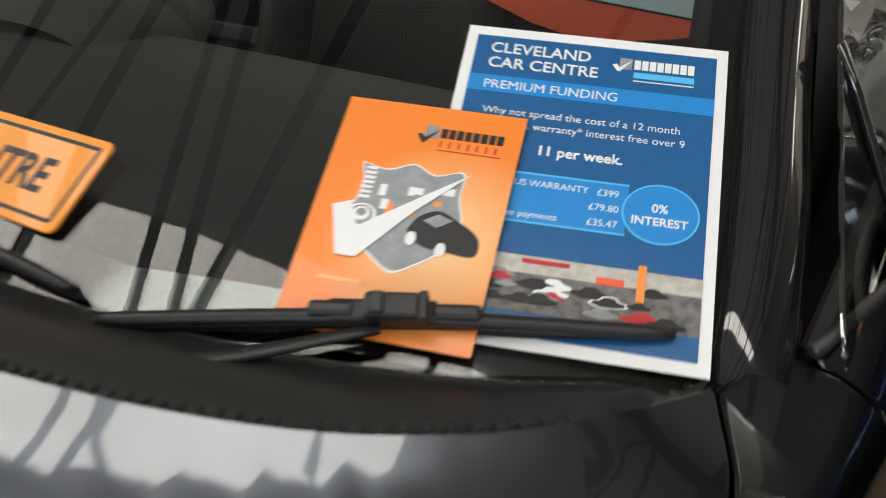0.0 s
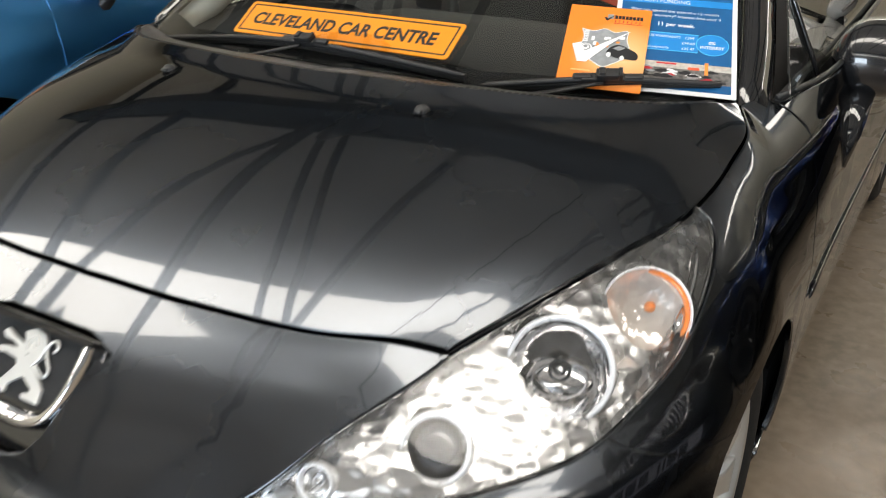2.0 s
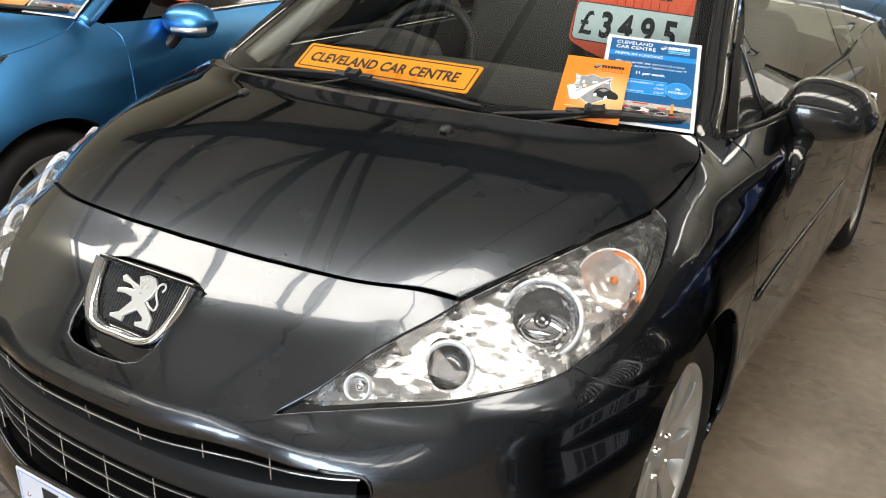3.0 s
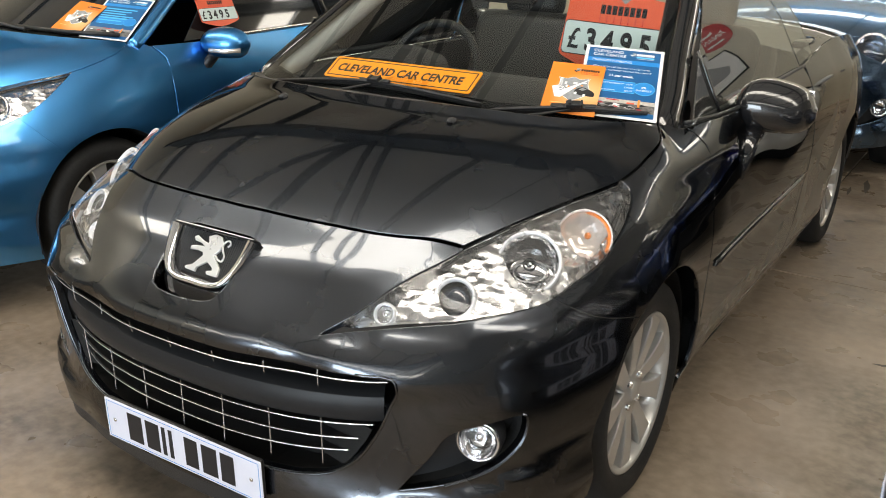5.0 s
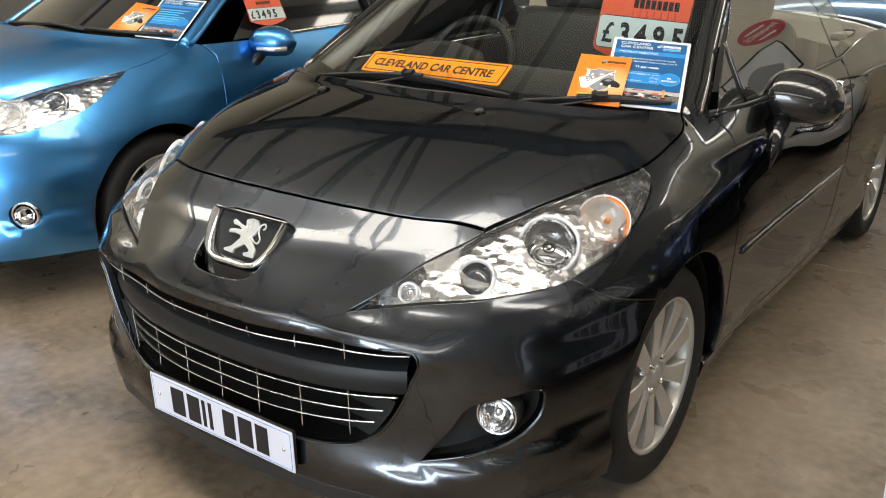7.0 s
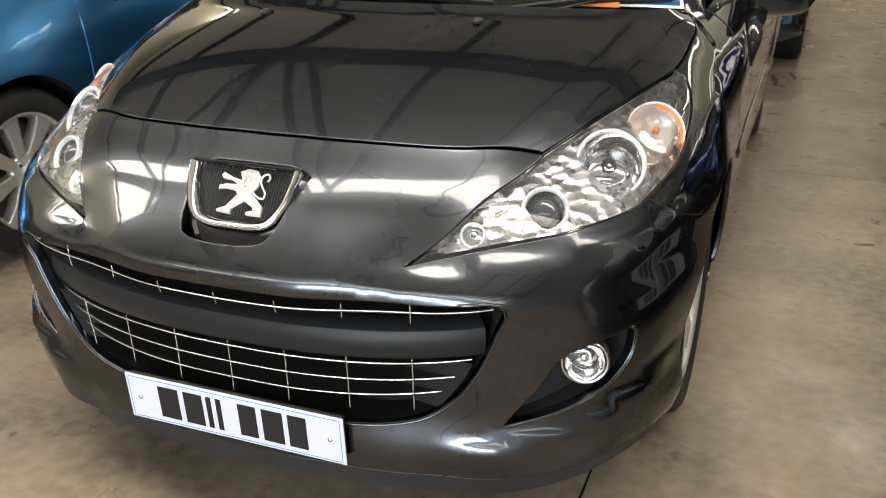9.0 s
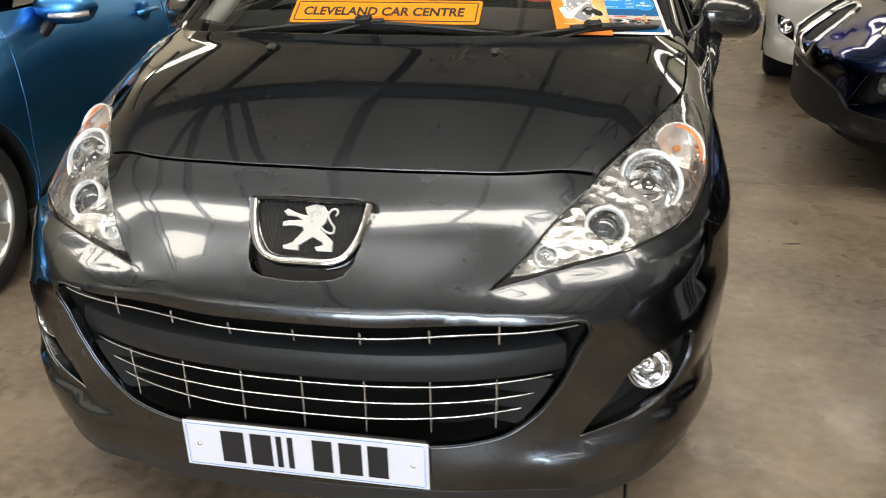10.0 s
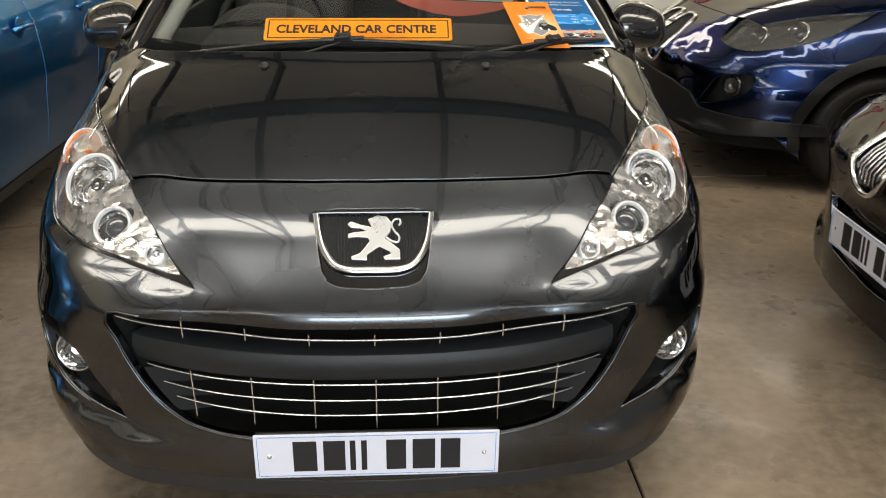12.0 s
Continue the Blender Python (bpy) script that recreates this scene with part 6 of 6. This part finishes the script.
        for f in np.linspace(-1, 1, 11):
            k = math.sqrt(max(0.02, 1 - abs(f) ** 2.6))
            mm.append([(s * (0.925 + 0.115 * f), 1.42 + 0.02 * f - math.cos(a) * 0.075 * k * (1.2 if math.cos(a) > 0 else 0.35), 0.945 + math.sin(a) * 0.068 * k) for a in np.linspace(0, 2 * math.pi, 16, endpoint=False)])
        mi = part("door_mirror", loft(mm, closed=True, caps=True), paint, t, smooth=True)
        part("mirror_repeater", tube([(s * 0.90, 1.335, 0.918), (s * 0.98, 1.345, 0.918), (s * 1.03, 1.39, 0.922)], 0.010, 8), INDICATOR, mi, smooth=True)
        part("mirror_stalk", tube([(s * 0.80, 1.38, 0.80), (s * 0.83, 1.38, 0.85), (s * 0.87, 1.40, 0.90)], 0.036, 8, taper=[0.9, 1, 0.9], flat=0.7), PLASTIC, mi, smooth=True)
        # lamps
        if round_lamps:
            u, z = float(u_of(0.60, 0.22)), 0.735
            lm = flip @ aim(B(u, z) + surf_normal(u, z) * 0.004, surf_normal(u, z) * 0.5 + Vector((0, -0.7, 0.15)))
            la = part("headlamp", put(bowl(0.095, 0.05), lm), REFLECTOR, t, "round headlamp with chrome rim", smooth=True)
            part("lamp_rim", put(ring(0.102, 0.010), lm), CHROME, la, smooth=True)
            part("lamp_lens", put(dome(0.098, 0.03), lm), LENS, la, smooth=True).visible_shadow = False
            part("lamp_bulb", put(dome(0.03, 0.025, 20, 5), lm @ pose(0, 0, -0.035)), CHROME, la, smooth=True)
        else:
            la = panel("headlamp", LAMP2, offset_body(0.03), lamp_mat or LAMP_HOUSING, t, side=s, gap=-0.002, depth=0.0, step=0.02, grid=0.03, label="clear headlamp with bright reflectors")
            panel("lens", LAMP2, body, LENS, la, side=s, depth=0.01, step=0.02, grid=0.03).visible_shadow = False
            for c, r in (((0.715, 0.43, 0.785), 0.055), ((0.62, 0.285, 0.755), 0.05)):
                u, z = float(u_of(c[0], c[1])), c[2]
                n = surf_normal(u, z)
                lm = flip @ aim(B(u, z) - n * 0.026, n * 0.6 + Vector((0.1, -0.6, 0.05)))
                part("reflector", put(bowl(r, 0.012), lm), REFLECTOR, la, smooth=True)
                part("reflector_rim", put(ring(r, 0.006), lm), CHROME, la, smooth=True)
                part("projector", put(dome(r * 0.6, 0.02), lm @ pose(0, 0, -0.012)), PROJECTOR, la, smooth=True)
        rec = panel("fog_lamp_recess", fog_out, offset_body(0.06), PLASTIC, t, gap=-0.004, depth=0.0, side=s, step=0.03, grid=0.05)
        fog = flip @ (aim(B(0.755, 0.378) - surf_normal(0.755, 0.378) * 0.006, surf_normal(0.755, 0.378) + Vector((0, -0.5, 0))) if round_fog else aim((0.676, 0.205, 0.427 + fog_dz), (0.3, -0.95, 0.06)))
        fl = part("fog_lamp", put(bowl(0.040, 0.03, 24), fog), SMOKED if cladding else REFLECTOR, t, smooth=True)
        part("fog_lamp_rim", put(ring(0.05, 0.008, 30), fog), GLOSS_BLACK if cladding else CHROME, fl, smooth=True)
        if cladding:
            band = arch(WHEEL_F, WHEEL_Z, ARCH_R, -9, 190, 40)
            wide_band = arch(WHEEL_F, WHEEL_Z, ARCH_R + 0.045, 190, -9, 40)
            panel("arch_cladding", band + wide_band, body, CLADDING, t, side=s, lift=0.008, gap=0, depth=0.012, step=0.02, grid=0.05)
    if cladding:
        low = [(0, 0.50), (0.36, 0.485), (0.50, 0.455), (0.56, 0.39), (0.80, 0.375), (1.08, 0.36), (1.10, 0.31), (0.6, 0.285), (0, 0.285)]
        panel("lower_bumper", mirrored(low), body, CLADDING, t, lift=0.012, depth=0.03, step=0.02, grid=0.05, label="unpainted grey lower bumper")
        for x, z in ((-0.10, 0.46), (-0.06, 0.455), (-0.02, 0.46), (-0.06, 0.405), (-0.02, 0.40)):
            p = B(x, z)
            part("plate_fixing", put(dome(0.006, 0.004, 10, 3), Matrix.Translation((p.x, p.y - 0.013, z)) @ pose(0, 0, 0, 90, 0, 0)), CHROME, t)
        for x in (0.20, 0.36):
            p = B(x, 0.60)
            part("washer_cover", block(0.04, 0.05, 0.04, 0.014, 3, Matrix.Translation((p.x, p.y - 0.006, 0.60))), paint, t, smooth=True)
    panel("windscreen", mirrored(scr_half), screen, glassy, t, step=0.03, grid=0.06, depth=0.005, gap=0.001)
    panel("cowl", mirrored(cowl), lambda x, y: screen(x, y) - np.stack([0 * x, 0 * x, 0 * x + 0.012], 1), PLASTIC, t, step=0.03, grid=0.06, gap=-0.004, depth=0.02)
    part("roof", roof_skin(0.03), paint, t, smooth=True)
    part("rear_body", loft([[(x, y, z) for x in np.linspace(-w, w, 9)] for y, w, z in ((3.94, 0.66, 0.98), (4.0, 0.66, 0.8), (4.0, 0.64, 0.35), (3.9, 0.6, 0.2))]), paint, t, smooth=True)
    w = part("wiper", tube([on_screen(-0.45, 0.945, 0.012), on_screen(0.0, 0.90, 0.012), on_screen(0.25, 0.905, 0.012)], 0.009, 8), PLASTIC, t, smooth=True)
    part("wiper", tube([on_screen(0.20, 0.905, 0.014), on_screen(0.45, 0.965, 0.014), on_screen(0.66, 1.065, 0.014)], 0.009, 8), PLASTIC, t, smooth=True)
    if plate:
        number_plate(Matrix.Translation((0, -0.012, 0.40)) @ pose(0, 0, 0, 92, 0, 0), t)
    return t


HATCH = Matrix.Translation((-2.40, 0.22, 0))
neighbour("blue_hatchback", "bright metallic blue hatchback parked alongside", HATCH, BLUE, spokes=8, chrome_belt=True, round_fog=True)
blue_sheet(HATCH @ sheet_frame(on_screen(0.430, 1.215, 0.004), on_screen(0.615, 1.285, 0.004), on_screen(0.51, 0.985, 0.004)), False)
orange_leaflet(HATCH @ sheet_frame(on_screen(0.33, 1.135, 0.008), on_screen(0.47, 1.16, 0.008), on_screen(0.37, 0.96, 0.006)))
price_card(HATCH @ Matrix.Translation((0.71, 1.40, 1.185)) @ pose(0, 0, 0, 65, 0, 90) @ pose(0.007, -0.177, 0.004), 0.70)

# wheel copy with rim, hub and spokes blackened for the shadow in the arch
SHADED_WHEEL = []
for d, mt in zip(WHEEL_DATA, (RUBBER, GLOSS_BLACK, GLOSS_BLACK, GLOSS_BLACK)):
    d2 = d.copy()
    d2.materials.clear()
    d2.materials.append(mt)
    SHADED_WHEEL.append(d2)
SUV = Matrix.Translation((1.43, 3.36, 0)) @ pose(0, 0, 0, 0, 0, -90) @ Matrix.Diagonal((1.07, 1.12, 1.0, 1))
neighbour("navy_suv", "dark navy blue off-roader with grey lower bumper", SUV, NAVY, kidney=True, cladding=True, plate=False, spokes=6, fog_dz=0.09, wheel_data=SHADED_WHEEL, lamp_mat=SMOKED)
SALOON = Matrix.Translation((1.43, 0.72, 0)) @ pose(0, 0, 0, 0, 0, -90) @ Matrix.Diagonal((1.03, 1.08, 1.05, 1))
neighbour("black_saloon", "glossy black saloon car with chrome kidney grille", SALOON, BLACK_PAINT, kidney=True, spokes=7)
SMALL = Matrix.Translation((0.12, 4.62, 0)) @ Matrix.Diagonal((0.96, 0.9, 1.06, 1))
neighbour("steel_blue_small_car", "steel blue small car with round headlamps behind", SMALL, STEEL_BLUE, round_lamps=True, plate=False, spokes=6)
blue_sheet(SMALL @ sheet_frame(on_screen(-0.60, 1.30, 0.004), on_screen(-0.42, 1.21, 0.004), on_screen(-0.66, 1.06, 0.004)), False)

WHITE_PAINT = material("white_paint", (0.74, 0.73, 0.70), rough=0.35, grain=0.1, scale=300, blot=0.1, blot_scale=3, coat=1.0)
PALE = Matrix.Translation((2.17, 4.57, 0)) @ pose(0, 0, 0, 0, 0, -12) @ Matrix.Diagonal((0.96, 0.95, 1.02, 1))
neighbour("white_car", "white car parked in the back row", PALE, WHITE_PAINT, plate=False, spokes=6)

# ---------- signs on the back wall ----------
disc = thing("wall_roundel", "round red sign with white finance lettering on the wall", "sign", m=Matrix.Translation((2.62, Y1 - 0.02, 2.56)) @ pose(0, 0, 0, 90, 0, 0))
part("disc", plate_shape(ellipse(0, 0, 0.30, 0.24), 0.012, 0.003), RED_INK, disc)
lettering("lettering", "FINANCE", 0.125, PAPER_WHITE, disc, pose(0, -0.045, 0.0135), 0.9, 0.0008, 0.002, "CENTER")
for w, y in ((0.28, 0.11), (0.24, -0.13)):
    part("text_bar", block(w, 0.035, 0.003, 0, 1, pose(0, y, 0.0135)), PAPER_WHITE, disc)
pic = thing("framed_poster", "framed car poster in a thin dark frame on the wall", "poster", m=Matrix.Translation((2.66, Y1 - 0.015, 2.22)) @ pose(0, 0, 0, 90, 0, 0) @ Matrix.Scale(0.56, 4))
part("sheet", thin(0, 1.5, 0, 0.8, 0.0, 0.006), PAPER_WHITE, pic)
for a, b, c, d in ((0, 1.5, -0.02, 0.02), (0, 1.5, 0.78, 0.82), (-0.02, 0.02, -0.02, 0.82), (1.48, 1.52, -0.02, 0.82)):
    part("frame_bar", thin(a, b, c, d, 0.006, 0.02), GLOSS_BLACK, pic)
part("picture_car", plate_shape([(x, -y) for x, y in spline([(0.25, 0.5), (0.45, 0.38), (0.65, 0.25), (0.95, 0.25), (1.15, 0.4), (1.3, 0.5), (1.2, 0.6), (0.7, 0.62), (0.3, 0.6), (0.25, 0.5)], 40)[:-1]], 0.002, 0, pose(0, 0, 0.004)), GREY_INK, pic)
